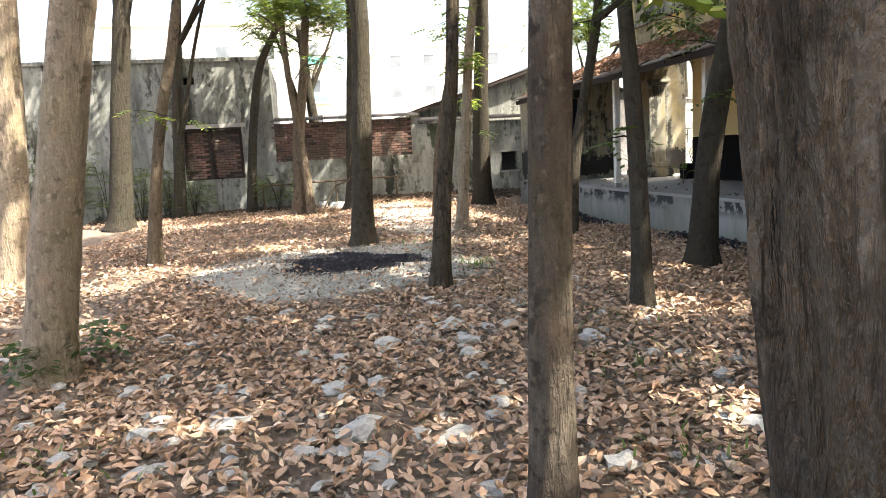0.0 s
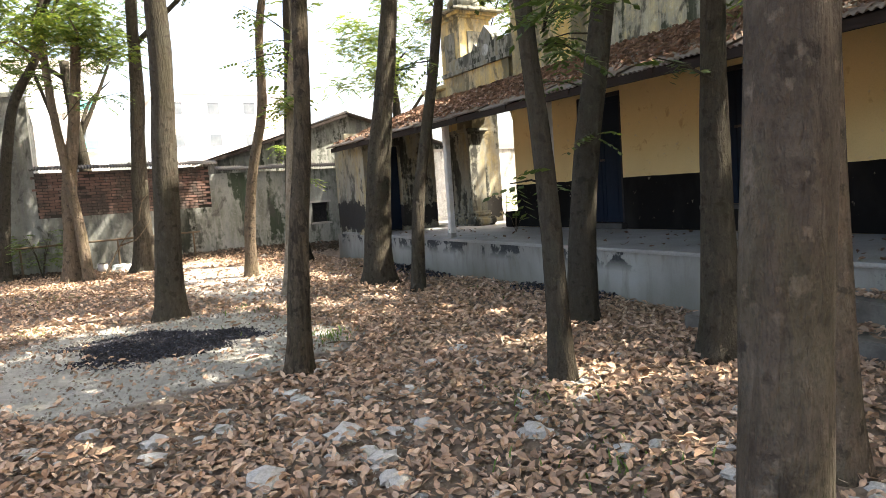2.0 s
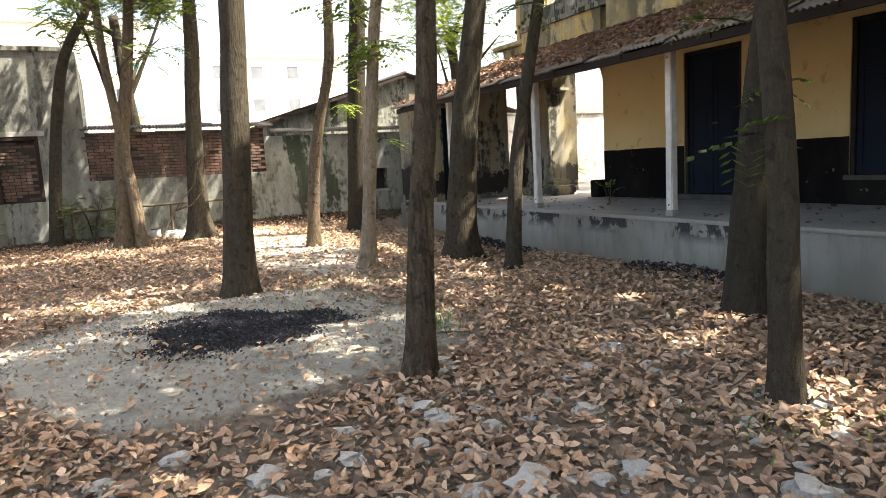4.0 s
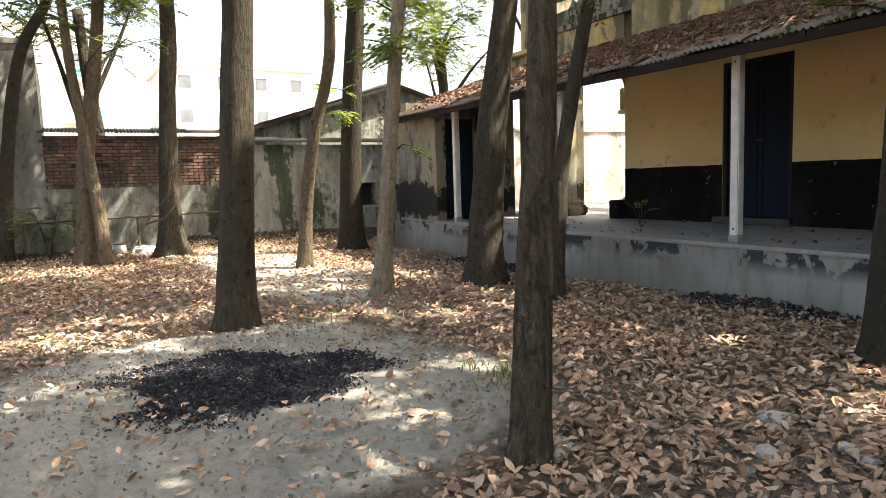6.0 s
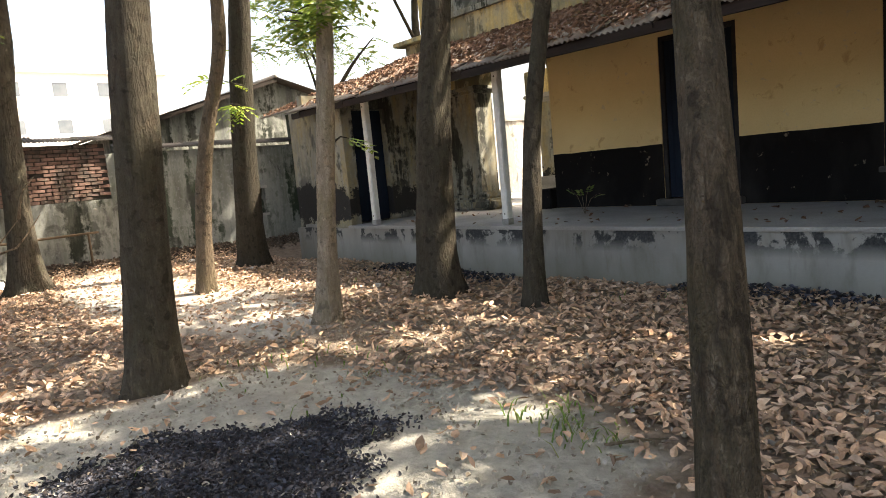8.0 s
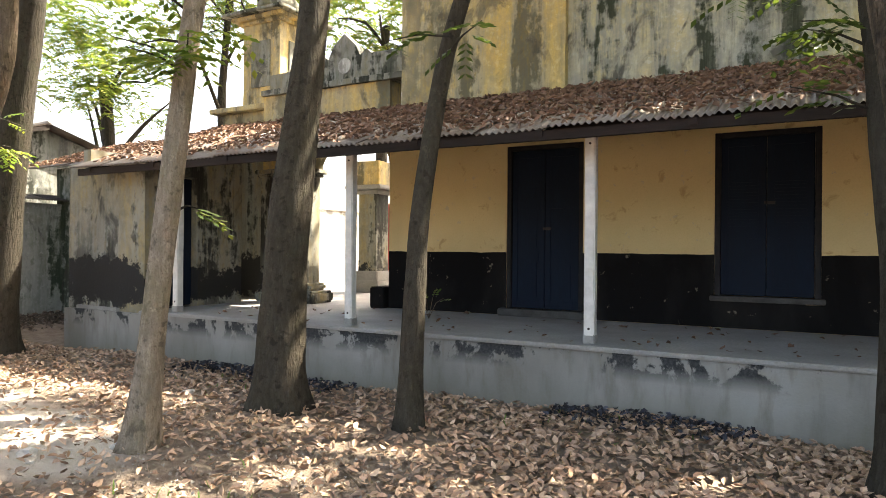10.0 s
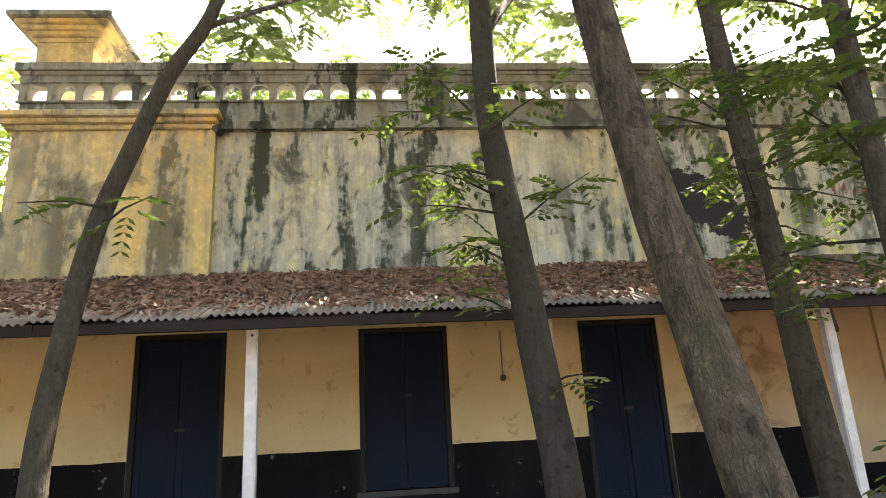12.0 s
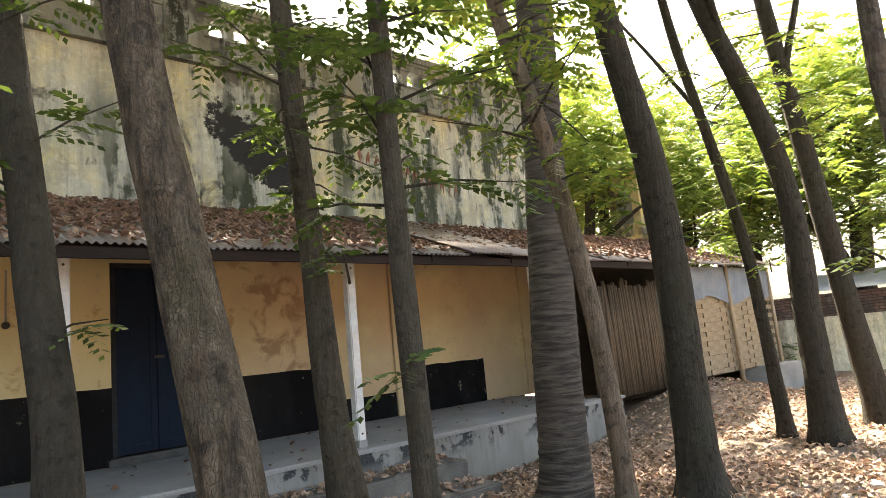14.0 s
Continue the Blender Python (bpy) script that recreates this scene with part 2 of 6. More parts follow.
def bark(name, dark, light, patch, patch_at=0.62, plate=26.0, tall=0.3, crack=0.5, deep=0.9, ridge=0.42):
    """Bark: plates parted by cracks, lichen fields, specks; crack: how far the cracks show."""
    n = Nodes(name, 0.95)
    n.b.inputs["Specular IOR Level"].default_value = 0.15
    rnd = n.add("ShaderNodeObjectInfo").outputs["Random"]
    warp = n.add("ShaderNodeVectorMath")
    warp.operation = "MULTIPLY_ADD"
    nz = n.add("ShaderNodeTexNoise")
    nz.inputs["Scale"].default_value = 14
    n.link(n.pos, nz.inputs["Vector"])
    n.link(nz.outputs["Color"], warp.inputs[0])
    warp.inputs[1].default_value = (0.035, 0.035, 0.10)
    n.link(n.pos, warp.inputs[2])
    mp = n.add("ShaderNodeMapping")
    mp.inputs["Scale"].default_value = (1, 1, tall)
    n.link(warp.outputs[0], mp.inputs["Vector"])
    vo = n.add("ShaderNodeTexVoronoi")
    vo.feature = "DISTANCE_TO_EDGE"
    vo.inputs["Scale"].default_value = plate
    n.link(mp.outputs[0], vo.inputs["Vector"])
    edge = n.ramp(vo.outputs["Distance"], 0.0, 0.16)
    fine = n.noise(95, 5, (1, 1, 0.7))
    mid = n.noise(22, 6, (1, 1, 0.55), distort=0.2)
    big = n.noise(2.6, 6, (1, 1, 0.6), distort=0.5)
    spots = n.noise(11, 5)
    tone = n.mix(n.ramp(mid, 0.34, 0.66), tuple(0.5 * (a + b) for a, b in zip(dark, light)), light)
    col = n.mix(n.calc("MULTIPLY", n.calc("SUBTRACT", 1.0, edge), crack), tone, dark)
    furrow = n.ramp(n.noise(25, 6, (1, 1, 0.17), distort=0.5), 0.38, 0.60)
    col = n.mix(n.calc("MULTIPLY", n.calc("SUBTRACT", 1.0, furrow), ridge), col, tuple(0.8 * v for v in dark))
    col = n.mix(n.calc("MULTIPLY", n.ramp(big, patch_at - 0.06, patch_at + 0.04), 0.8), col, patch)
    col = n.mix(n.calc("MULTIPLY", n.ramp(spots, 0.56, 0.63), 0.75), col, tuple(0.7 * v for v in dark))
    col = n.mix(n.calc("MULTIPLY", n.ramp(spots, 0.30, 0.40, (1, 1, 1, 1), (0, 0, 0, 1)), 0.35), col, tuple(1.3 * v for v in light))
    rust = n.ramp(n.noise(6.5, 6, (1, 1, 0.8), distort=0.4), 0.56, 0.66)
    col = n.mix(n.calc("MULTIPLY", rust, 0.25), col, (1.1 * light[0], 0.85 * light[1], 0.72 * light[2]))
    olive = n.ramp(n.noise(4.2, 6, (1, 1, 0.45), distort=0.5), 0.50, 0.62)
    col = n.mix(n.calc("MULTIPLY", olive, 0.4), col, (0.62 * light[0], 0.66 * light[1], 0.5 * light[2]))
    lichen = n.calc("MULTIPLY", n.ramp(n.noise(17, 6, (1, 1, 0.8)), 0.60, 0.66), n.ramp(big, 0.42, 0.56))
    col = n.mix(n.calc("MULTIPLY", lichen, 0.45), col, (1.5 * light[0], 1.5 * light[1], 1.45 * light[2]))
    col = n.mix(n.calc("MULTIPLY", n.ramp(fine, 0.5, 0.72), 0.45), col, tuple(0.5 * v for v in dark))
    col = n.mix(n.calc("MULTIPLY", rnd, 0.15), col, (0.08, 0.073, 0.064))
    hgt = n.calc("ADD", n.calc("ADD", n.calc("MULTIPLY", edge, crack * 1.4), n.calc("MULTIPLY", furrow, 1.6 * ridge)), n.calc("ADD", n.calc("MULTIPLY", mid, 0.8), n.calc("MULTIPLY", fine, 0.4)))
    return n.done(col, hgt, deep, 0.03)


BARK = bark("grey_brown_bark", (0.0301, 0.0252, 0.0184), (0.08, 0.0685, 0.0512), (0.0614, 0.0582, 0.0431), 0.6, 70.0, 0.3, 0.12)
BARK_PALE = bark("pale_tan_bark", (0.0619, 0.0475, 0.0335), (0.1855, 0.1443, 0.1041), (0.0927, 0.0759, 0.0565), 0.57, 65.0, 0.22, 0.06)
# Tan bark with sunlight painted in, paler than its own tone.
BARK_TAN_SUNLIT = bark("tan_bark_painted_sunlit", (0.17, 0.138, 0.10), (0.42, 0.345, 0.26), (0.26, 0.21, 0.155), 0.6, 60.0, 0.2, 0.16)
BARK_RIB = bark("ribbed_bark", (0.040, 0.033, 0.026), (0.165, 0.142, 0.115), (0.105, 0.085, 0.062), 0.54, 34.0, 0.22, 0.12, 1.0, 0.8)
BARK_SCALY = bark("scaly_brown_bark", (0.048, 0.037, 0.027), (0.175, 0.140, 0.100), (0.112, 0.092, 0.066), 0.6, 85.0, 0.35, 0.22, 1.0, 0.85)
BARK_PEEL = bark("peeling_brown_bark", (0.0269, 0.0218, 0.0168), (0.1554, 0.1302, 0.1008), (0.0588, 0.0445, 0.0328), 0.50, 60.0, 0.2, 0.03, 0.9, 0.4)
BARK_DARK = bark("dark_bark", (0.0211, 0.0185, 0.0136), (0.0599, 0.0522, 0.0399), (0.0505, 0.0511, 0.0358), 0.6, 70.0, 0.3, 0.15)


def palm_bark():
    n = Nodes("ringed_palm_bark", 0.95)
    rings = n.noise(10, 5, (0.25, 0.25, 2.2), distort=0.7)
    fine = n.noise(60, 4)
    col = n.mix(n.ramp(rings, 0.38, 0.64), (0.028, 0.024, 0.02), (0.095, 0.082, 0.068))
    return n.done(col, n.calc("ADD", rings, n.calc("MULTIPLY", fine, 0.3)), 0.9, 0.025)


PALMBARK = palm_bark()


def litter(name, tones, rough=0.8):
    n = Nodes(name, rough)
    r = n.add("ShaderNodeNewGeometry").outputs["Random Per Island"]
    ramp = n.add("ShaderNodeValToRGB")
    cr = ramp.color_ramp
    while len(cr.elements) < len(tones):
        cr.elements.new(0.5)
    for i, (e, c) in enumerate(zip(cr.elements, tones)):
        e.position, e.color = i / (len(tones) - 1), (*c, 1)
    n.link(r, ramp.inputs[0])
    col = n.mix(n.calc("MULTIPLY", n.ramp(n.noise(55, 3), 0.4, 0.75), 0.35), ramp.outputs[0], (0.10, 0.06, 0.035))
    return n.done(col)


LITTER = litter("dry_leaves", [(0.114, 0.077, 0.055), (0.280, 0.186, 0.127), (0.444, 0.299, 0.204), (0.343, 0.232, 0.161), (0.507, 0.357, 0.253), (0.177, 0.121, 0.087), (0.584, 0.432, 0.315), (0.381, 0.239, 0.155), (0.228, 0.157, 0.112)])
ROOFLITTER = litter("roof_leaves", [(0.081, 0.047, 0.032), (0.153, 0.087, 0.059), (0.212, 0.121, 0.081), (0.117, 0.068, 0.047), (0.27, 0.167, 0.115)])
DARKLITTER = litter("rotting_leaves", [(0.03, 0.024, 0.02), (0.07, 0.052, 0.04), (0.12, 0.085, 0.062), (0.045, 0.038, 0.03), (0.20, 0.16, 0.13)])
CHARBITS = litter("char_flakes", [(0.006, 0.007, 0.010), (0.016, 0.020, 0.030), (0.01, 0.012, 0.017), (0.08, 0.09, 0.12), (0.012, 0.014, 0.02), (0.035, 0.042, 0.058), (0.02, 0.024, 0.034)])
CHIPS = litter("stone_chips", [(0.20, 0.185, 0.155), (0.33, 0.31, 0.27), (0.14, 0.115, 0.09), (0.27, 0.255, 0.22), (0.22, 0.17, 0.12)])


def foliage(name, a, b, c):
    n = Nodes(name, 0.55)
    r = n.add("ShaderNodeNewGeometry").outputs["Random Per Island"]
    ramp = n.add("ShaderNodeValToRGB")
    cr = ramp.color_ramp
    cr.elements.new(0.5)
    for e, p, col in zip(cr.elements, (0.0, 0.55, 1.0), (a, b, c)):
        e.position, e.color = p, (*col, 1)
    n.link(r, ramp.inputs[0])
    n.link(ramp.outputs[0], n.b.inputs["Base Color"])
    tr = n.add("ShaderNodeBsdfTranslucent")
    n.link(n.mix(0.5, ramp.outputs[0], (0.17, 0.23, 0.03)), tr.inputs[0])
    mx = n.add("ShaderNodeMixShader")
    mx.inputs[0].default_value = 0.33
    n.link(n.b.outputs[0], mx.inputs[1])
    n.link(tr.outputs[0], mx.inputs[2])
    n.link(mx.outputs[0], n.t.nodes["Material Output"].inputs[0])
    return n.m


# Light painted into one foliage: LEAF as in shade, LEAF_SUNNY as in sun.
LEAF = foliage("leaves_painted_shaded", (0.022, 0.046, 0.014), (0.038, 0.072, 0.02), (0.085, 0.115, 0.03))
LEAF_SUNNY = foliage("leaves_painted_sunlit", (0.07, 0.14, 0.022), (0.14, 0.21, 0.035), (0.28, 0.29, 0.05))
GRASS = foliage("grass_blades", (0.07, 0.12, 0.03), (0.10, 0.17, 0.04), (0.18, 0.2, 0.07))
DEADLEAF = litter("dead_hanging_leaves", [(0.12, 0.05, 0.03), (0.2, 0.08, 0.045), (0.15, 0.06, 0.04)])


CHAR_X, CHAR_Y = 0.17, -5.97       # middle of the burnt heap


def soil():
    """Brown earth under the leaves, with the trodden pale ash floor round the burnt heap."""
    n = Nodes("earth_and_ash", 0.97)
    sep = n.add("ShaderNodeSeparateXYZ")
    n.link(n.pos, sep.inputs[0])
    wob = n.calc("MULTIPLY", n.calc("SUBTRACT", n.noise(1.1, 5), 0.5), 0.9)
    fine = n.noise(24, 6)
    grit = n.noise(110, 4)
    clod = n.noise(7, 6)

    def oval(cx, cy, rx, ry, soft):
        dx = n.calc("MULTIPLY", n.calc("SUBTRACT", sep.outputs[0], cx), 1 / rx)
        dy = n.calc("MULTIPLY", n.calc("SUBTRACT", sep.outputs[1], cy), 1 / ry)
        d = n.calc("ADD", n.calc("MULTIPLY", dx, dx), n.calc("MULTIPLY", dy, dy))
        d = n.calc("ADD", d, wob)
        return n.ramp(d, 1.0 - soft, 1.0 + soft, (1, 1, 1, 1), (0, 0, 0, 1))

    earth = n.mix(n.ramp(clod, 0.35, 0.7), (0.13, 0.095, 0.07), (0.23, 0.18, 0.14))
    ash = n.mix(n.ramp(clod, 0.3, 0.7), (0.40, 0.385, 0.345), (0.27, 0.26, 0.225))
    ash = n.mix(n.calc("MULTIPLY", n.ramp(fine, 0.5, 0.72), 0.5), ash, (0.20, 0.19, 0.175))
    col = n.mix(oval(0.25, -6.0, 2.25, 2.2, 0.18), earth, ash)
    col = n.mix(oval(-6.5, -3.9, 4.6, 1.1, 0.35), col, (0.40, 0.36, 0.31))
    burnt = n.calc("MULTIPLY", oval(CHAR_X, CHAR_Y, 0.75, 0.75, 0.5), n.ramp(n.noise(6, 6, distort=0.5), 0.40, 0.55))
    col = n.mix(burnt, col, (0.022, 0.023, 0.028))
    col = n.mix(n.calc("MULTIPLY", n.ramp(grit, 0.5, 0.75), 0.3), col, (0.12, 0.11, 0.10))
    return n.done(col, n.calc("ADD", n.calc("ADD", clod, fine), n.calc("MULTIPLY", grit, 0.5)), 1.0, 0.05)


SOIL = soil()


# ---------------------------------------------------------------- building helpers
def mesh_of(name, verts, faces, mat, smooth=False):
    me = bpy.data.meshes.new(name)
    me.from_pydata([tuple(v) for v in verts] if not isinstance(verts, np.ndarray) else verts.tolist(), [], faces if not isinstance(faces, np.ndarray) else faces.tolist())
    me.materials.append(mat)
    if smooth:
        me.polygons.foreach_set("use_smooth", [True] * len(me.polygons))
    return me


def part(name, bm, mat, parent=None, label=""):
    """Links a bmesh, or a finished mesh, as one object under its thing."""
    if isinstance(bm, bmesh.types.BMesh):
        me = bpy.data.meshes.new(name)
        bm.to_mesh(me)
        bm.free()
        me.materials.append(mat)
    else:
        me = bm
    ob = new(name, me)
    ob.parent = parent
    if label:
        ob["label"] = label
    return ob


def thing(name, place, label, category, group="", kind=""):
    ob = new(name)
    ob.location = place
    ob.empty_display_size = 0.1
    return tagged(ob, label, category, group, kind)


def add_box(bm, lo, hi):
    vs = [bm.verts.new((x, y, z)) for x in (lo[0], hi[0]) for y in (lo[1], hi[1]) for z in (lo[2], hi[2])]
    for f in ((0, 1, 3, 2), (4, 6, 7, 5), (0, 4, 5, 1), (2, 3, 7, 6), (0, 2, 6, 4), (1, 5, 7, 3)):
        bm.faces.new([vs[i] for i in f])


def boxes(*pairs, bevel=0.0):
    bm = bmesh.new()
    for lo, hi in pairs:
        add_box(bm, lo, hi)
    if bevel:
        bmesh.ops.bevel(bm, geom=bm.edges[:], offset=bevel, segments=2, affect="EDGES")
    bmesh.ops.recalc_face_normals(bm, faces=bm.faces[:])
    return bm


def rough_up(bm, cuts, amount, scale=2.0, seed=0):
    """Cuts long edges and shakes the corners a little, for hand-made masonry."""
    bmesh.ops.subdivide_edges(bm, edges=[e for e in bm.edges if e.calc_length() > 0.5], cuts=cuts, use_grid_fill=True)
    for v in bm.verts:
        v.co += noise.noise_vector(v.co * scale + Vector((seed, 0, 0))) * amount
    return bm


def wall_cells(us, vs, holes):
    """Cells of a wall that is cut by openings: (u0, u1, v0, v1) of each solid cell."""
    us = sorted(set(us) | {h[i] for h in holes for i in (0, 1)})
    vs = sorted(set(vs) | {h[i] for h in holes for i in (2, 3)})
    for a, b in zip(us, us[1:]):
        for c, d in zip(vs, vs[1:]):
            mu, mv = (a + b) / 2, (c + d) / 2
            if not any(h[0] < mu < h[1] and h[2] < mv < h[3] for h in holes):
                yield a, b, c, d


def extrude_outline(points, y0, y1):
    """A prism from an outline in x and z."""
    bm = bmesh.new()
    front = [bm.verts.new((x, y0, z)) for x, z in points]
    back = [bm.verts.new((x, y1, z)) for x, z in points]
    bm.faces.new(front)
    bm.faces.new(back[::-1])
    n = len(points)
    for i in range(n):
        bm.faces.new((front[i], back[i], back[(i + 1) % n], front[(i + 1) % n]))
    bmesh.ops.recalc_face_normals(bm, faces=bm.faces[:])
    return bm


def tube(points, radii, sides=10, shake=0.0, seed=0, ring=0.0, flare_lobes=0, cap=True, ribs=0.0):
    """A tapered tube through points; ring: spacing of extra rings; shake: uneven surface."""
    P = [Vector(p) for p in points]
    if ring:
        Q, R = [], []
        for i in range(len(P) - 1):
            n = max(1, int((P[i + 1] - P[i]).length / ring))
            p0, p3 = P[max(i - 1, 0)], P[min(i + 2, len(P) - 1)]
            for k in range(n):
                t = k / n
                a, b = P[i], P[i + 1]
                Q.append(0.5 * (2 * a + (b - p0) * t + (2 * p0 - 5 * a + 4 * b - p3) * t * t + (3 * a - p0 - 3 * b + p3) * t ** 3))
                R.append(radii[i] + (radii[i + 1] - radii[i]) * t)
        Q.append(P[-1])
        R.append(radii[-1])
        P, radii = Q, R
    verts, faces = [], []
    side = Vector((1, 0.13, 0))
    for i, p in enumerate(P):
        d = (P[min(i + 1, len(P) - 1)] - P[max(i - 1, 0)]).normalized()
        u = (side - d * side.dot(d)).normalized()
        w = d.cross(u)
        for k in range(sides):
            a = 2 * math.pi * k / sides
            r = radii[i]
            if shake:
                q = Vector((math.cos(a) * 2.0, math.sin(a) * 2.0, p.z * 1.1 + seed * 7.3))
                r *= 1 + shake * (noise.noise(q) + 0.5 * noise.noise(q * 2.7))
            if ribs:
                q = Vector((math.cos(a) * 4.2, math.sin(a) * 4.2, p.z * 1.3 + seed))
                r *= 1 + ribs * (1 - 2.6 * abs(noise.noise(q + 0.5 * noise.noise_vector(q * 0.7)))) + 0.4 * ribs * noise.noise(Vector((q.x * 2.6, q.y * 2.6, q.z * 7.0)))
            if flare_lobes:
                low = math.exp(-max(p.z, 0) / 0.22)
                r *= 1 + low * (0.32 + 0.22 * math.sin(flare_lobes * a + seed))
            verts.append(p + (u * math.cos(a) + w * math.sin(a)) * r)
    for i in range(len(P) - 1):
        for k in range(sides):
            a, b = i * sides + k, i * sides + (k + 1) % sides
            faces.append((a, b, b + sides, a + sides))
    if cap:
        faces.append(tuple(range(sides - 1, -1, -1)))
        faces.append(tuple(range((len(P) - 1) * sides, len(P) * sides)))
    return verts, faces


# ---------------------------------------------------------------- ground
def ground_height(x, y):
    """Height of the ground; x and y are arrays."""
    z = 0.035 * np.sin(x * 0.9 + 1.3) * np.cos(y * 0.8) + 0.018 * np.sin(x * 2.3 + y * 1.7)
    z = z * np.clip((25 - np.abs(x)) / 12, 0, 1)
    near = np.clip((y + 1.8) / 1.5, 0, 1) * (np.abs(x) < 14)
    z = z - 0.09 * near
    z += 0.05 * np.exp(-(((x - 0.2) / 1.9) ** 2 + ((y + 6.0) / 1.7) ** 2) ** 2)
    z += 0.62 * np.exp(-((x - 13.4) / 2.3) ** 2 - ((y + 0.5) / 1.5) ** 2)
    z += 0.18 * np.exp(-((x + 12.6) / 1.2) ** 2) * (y > -5)
    return z


gx = np.concatenate([np.linspace(-400, -40, 10), np.linspace(-36, -16, 11), np.arange(-15, 17, 0.16), np.linspace(17.5, 40, 16), np.linspace(60, 400, 8)])
gy = np.concatenate([np.linspace(-400, -40, 10), np.linspace(-36, -15, 11), np.arange(-14, 0.4, 0.16), np.linspace(1, 40, 16), np.linspace(60, 400, 8)])
GX, GY = np.meshgrid(gx, gy, indexing="ij")
GZ = ground_height(GX, GY)
nx, ny = len(gx), len(gy)
idx = np.arange(nx * ny).reshape(nx, ny)
quads = np.stack([idx[:-1, :-1], idx[1:, :-1], idx[1:, 1:], idx[:-1, 1:]], -1).reshape(-1, 4)
ground = new("ground", mesh_of("ground", np.stack([GX, GY, GZ], -1).reshape(-1, 3), quads, SOIL, True))
tagged(ground, "brown earth with a pale ash floor round a burnt heap", "ground", kind="structure")


def scatter_leaves(name, px, py, pz, size, mat, label, category, tilt=0.5, nrm=None, width=0.42, curl=0.22, kind="stuff", seed=1):
    """Dry leaves lying about, each folded along its rib; one mesh."""
    rs = np.random.RandomState(seed)
    n = len(px)
    L = size * rs.uniform(0.65, 1.25, n)
    W = L * width * rs.uniform(0.75, 1.15, n)
    c = rs.uniform(-0.3, 1.0, n) * curl * L * 2
    tipc = rs.uniform(-0.2, 0.9, n) * curl * L * 1.6
    zero = np.zeros(n)
    loc = np.stack([
        np.stack([zero, -0.5 * L, zero], -1), np.stack([-0.42 * W, -0.22 * L, c * 0.8], -1), np.stack([-0.5 * W, 0.12 * L, c], -1),
        np.stack([zero, 0.5 * L, tipc], -1), np.stack([0.5 * W, 0.12 * L, c], -1), np.stack([0.42 * W, -0.22 * L, c * 0.8], -1),
        np.stack([zero, 0.0 * L, zero], -1)], 1)
    yaw = rs.uniform(0, 2 * np.pi, n)
    ax, ay = rs.normal(0, tilt, n), rs.normal(0, tilt, n)
    cy, sy = np.cos(yaw), np.sin(yaw)
    x, y, z = loc[..., 0], loc[..., 1], loc[..., 2]
    y, z = y * np.cos(ax)[:, None] - z * np.sin(ax)[:, None], y * np.sin(ax)[:, None] + z * np.cos(ax)[:, None]
    x, z = x * np.cos(ay)[:, None] + z * np.sin(ay)[:, None], -x * np.sin(ay)[:, None] + z * np.cos(ay)[:, None]
    x, y = x * cy[:, None] - y * sy[:, None], x * sy[:, None] + y * cy[:, None]
    if nrm is not None:
        z = z + nrm[0] * x + nrm[1] * y
    V = np.stack([x + px[:, None], y + py[:, None], z + pz[:, None]], -1).reshape(-1, 3)
    tri = np.array([(0, 6, 1), (1, 6, 2), (2, 6, 3), (3, 6, 4), (4, 6, 5), (5, 6, 0)])
    F = (np.arange(n)[:, None, None] * 7 + tri[None]).reshape(-1, 3)
    return tagged(new(name, mesh_of(name, V, F, mat)), label, category, kind=kind)


def ash_amount(x, y):
    """1 in the middle of the bare ash floor, 0 well outside."""
    w = 0.35 * np.sin(x * 2.1 + y) + 0.3 * np.sin(y * 2.7 - x * 1.3)
    a = ((x - 0.25) / 2.25) ** 2 + ((y + 6.0) / 2.2) ** 2 + w * 0.45
    b = ((x + 6.5) / 4.6) ** 2 + ((y + 3.9) / 1.1) ** 2 + w * 0.6
    return np.maximum(np.clip((1.12 - a) / 0.25, 0, 1), 0.75 * np.clip((1.2 - b) / 0.5, 0, 1))


def lay_litter():
    rs = np.random.RandomState(5)
    xs, ys = [], []
    for x0, x1, y0, y1, dens in ((-0.5, 9.8, -8.6, -0.25, 600), (-12.3, -0.5, -11.0, -0.25, 290), (-0.5, 10.0, -12, -8.6, 200), (9.8, 21.0, -8.0, -0.1, 230), (-12.3, -9.0, -13, -11, 90)):
        n = int((x1 - x0) * (y1 - y0) * dens)
        xs.append(rs.uniform(x0, x1, n))
        ys.append(rs.uniform(y0, y1, n))
    x, y = np.concatenate(xs), np.concatenate(ys)
    clump = 0.75 + 0.25 * np.sin(x * 1.7 + 0.6 * np.sin(y * 2.2)) * np.sin(y * 1.9 + 1)
    far = np.clip((21 - x) / 6, 0.3, 1)
    keep = rs.uniform(0, 1, len(x)) < clump * far * (1 - 0.90 * ash_amount(x, y))
    keep &= ((x - 0.2) / 0.75) ** 2 + ((y + 5.75) / 0.95) ** 2 > 0.9
    x, y = x[keep], y[keep]
    z = ground_height(x, y) + rs.uniform(0.004, 0.05, len(x))
    scatter_leaves("leaf_litter", x, y, z, 0.079, LITTER, "dry curled brown leaves covering the earth", "leaf litter", 0.42, width=0.50, curl=0.18, seed=2)


lay_litter()


CHAR_LONG, CHAR_WIDE, CHAR_TURN = 0.86, 0.72, 1.45


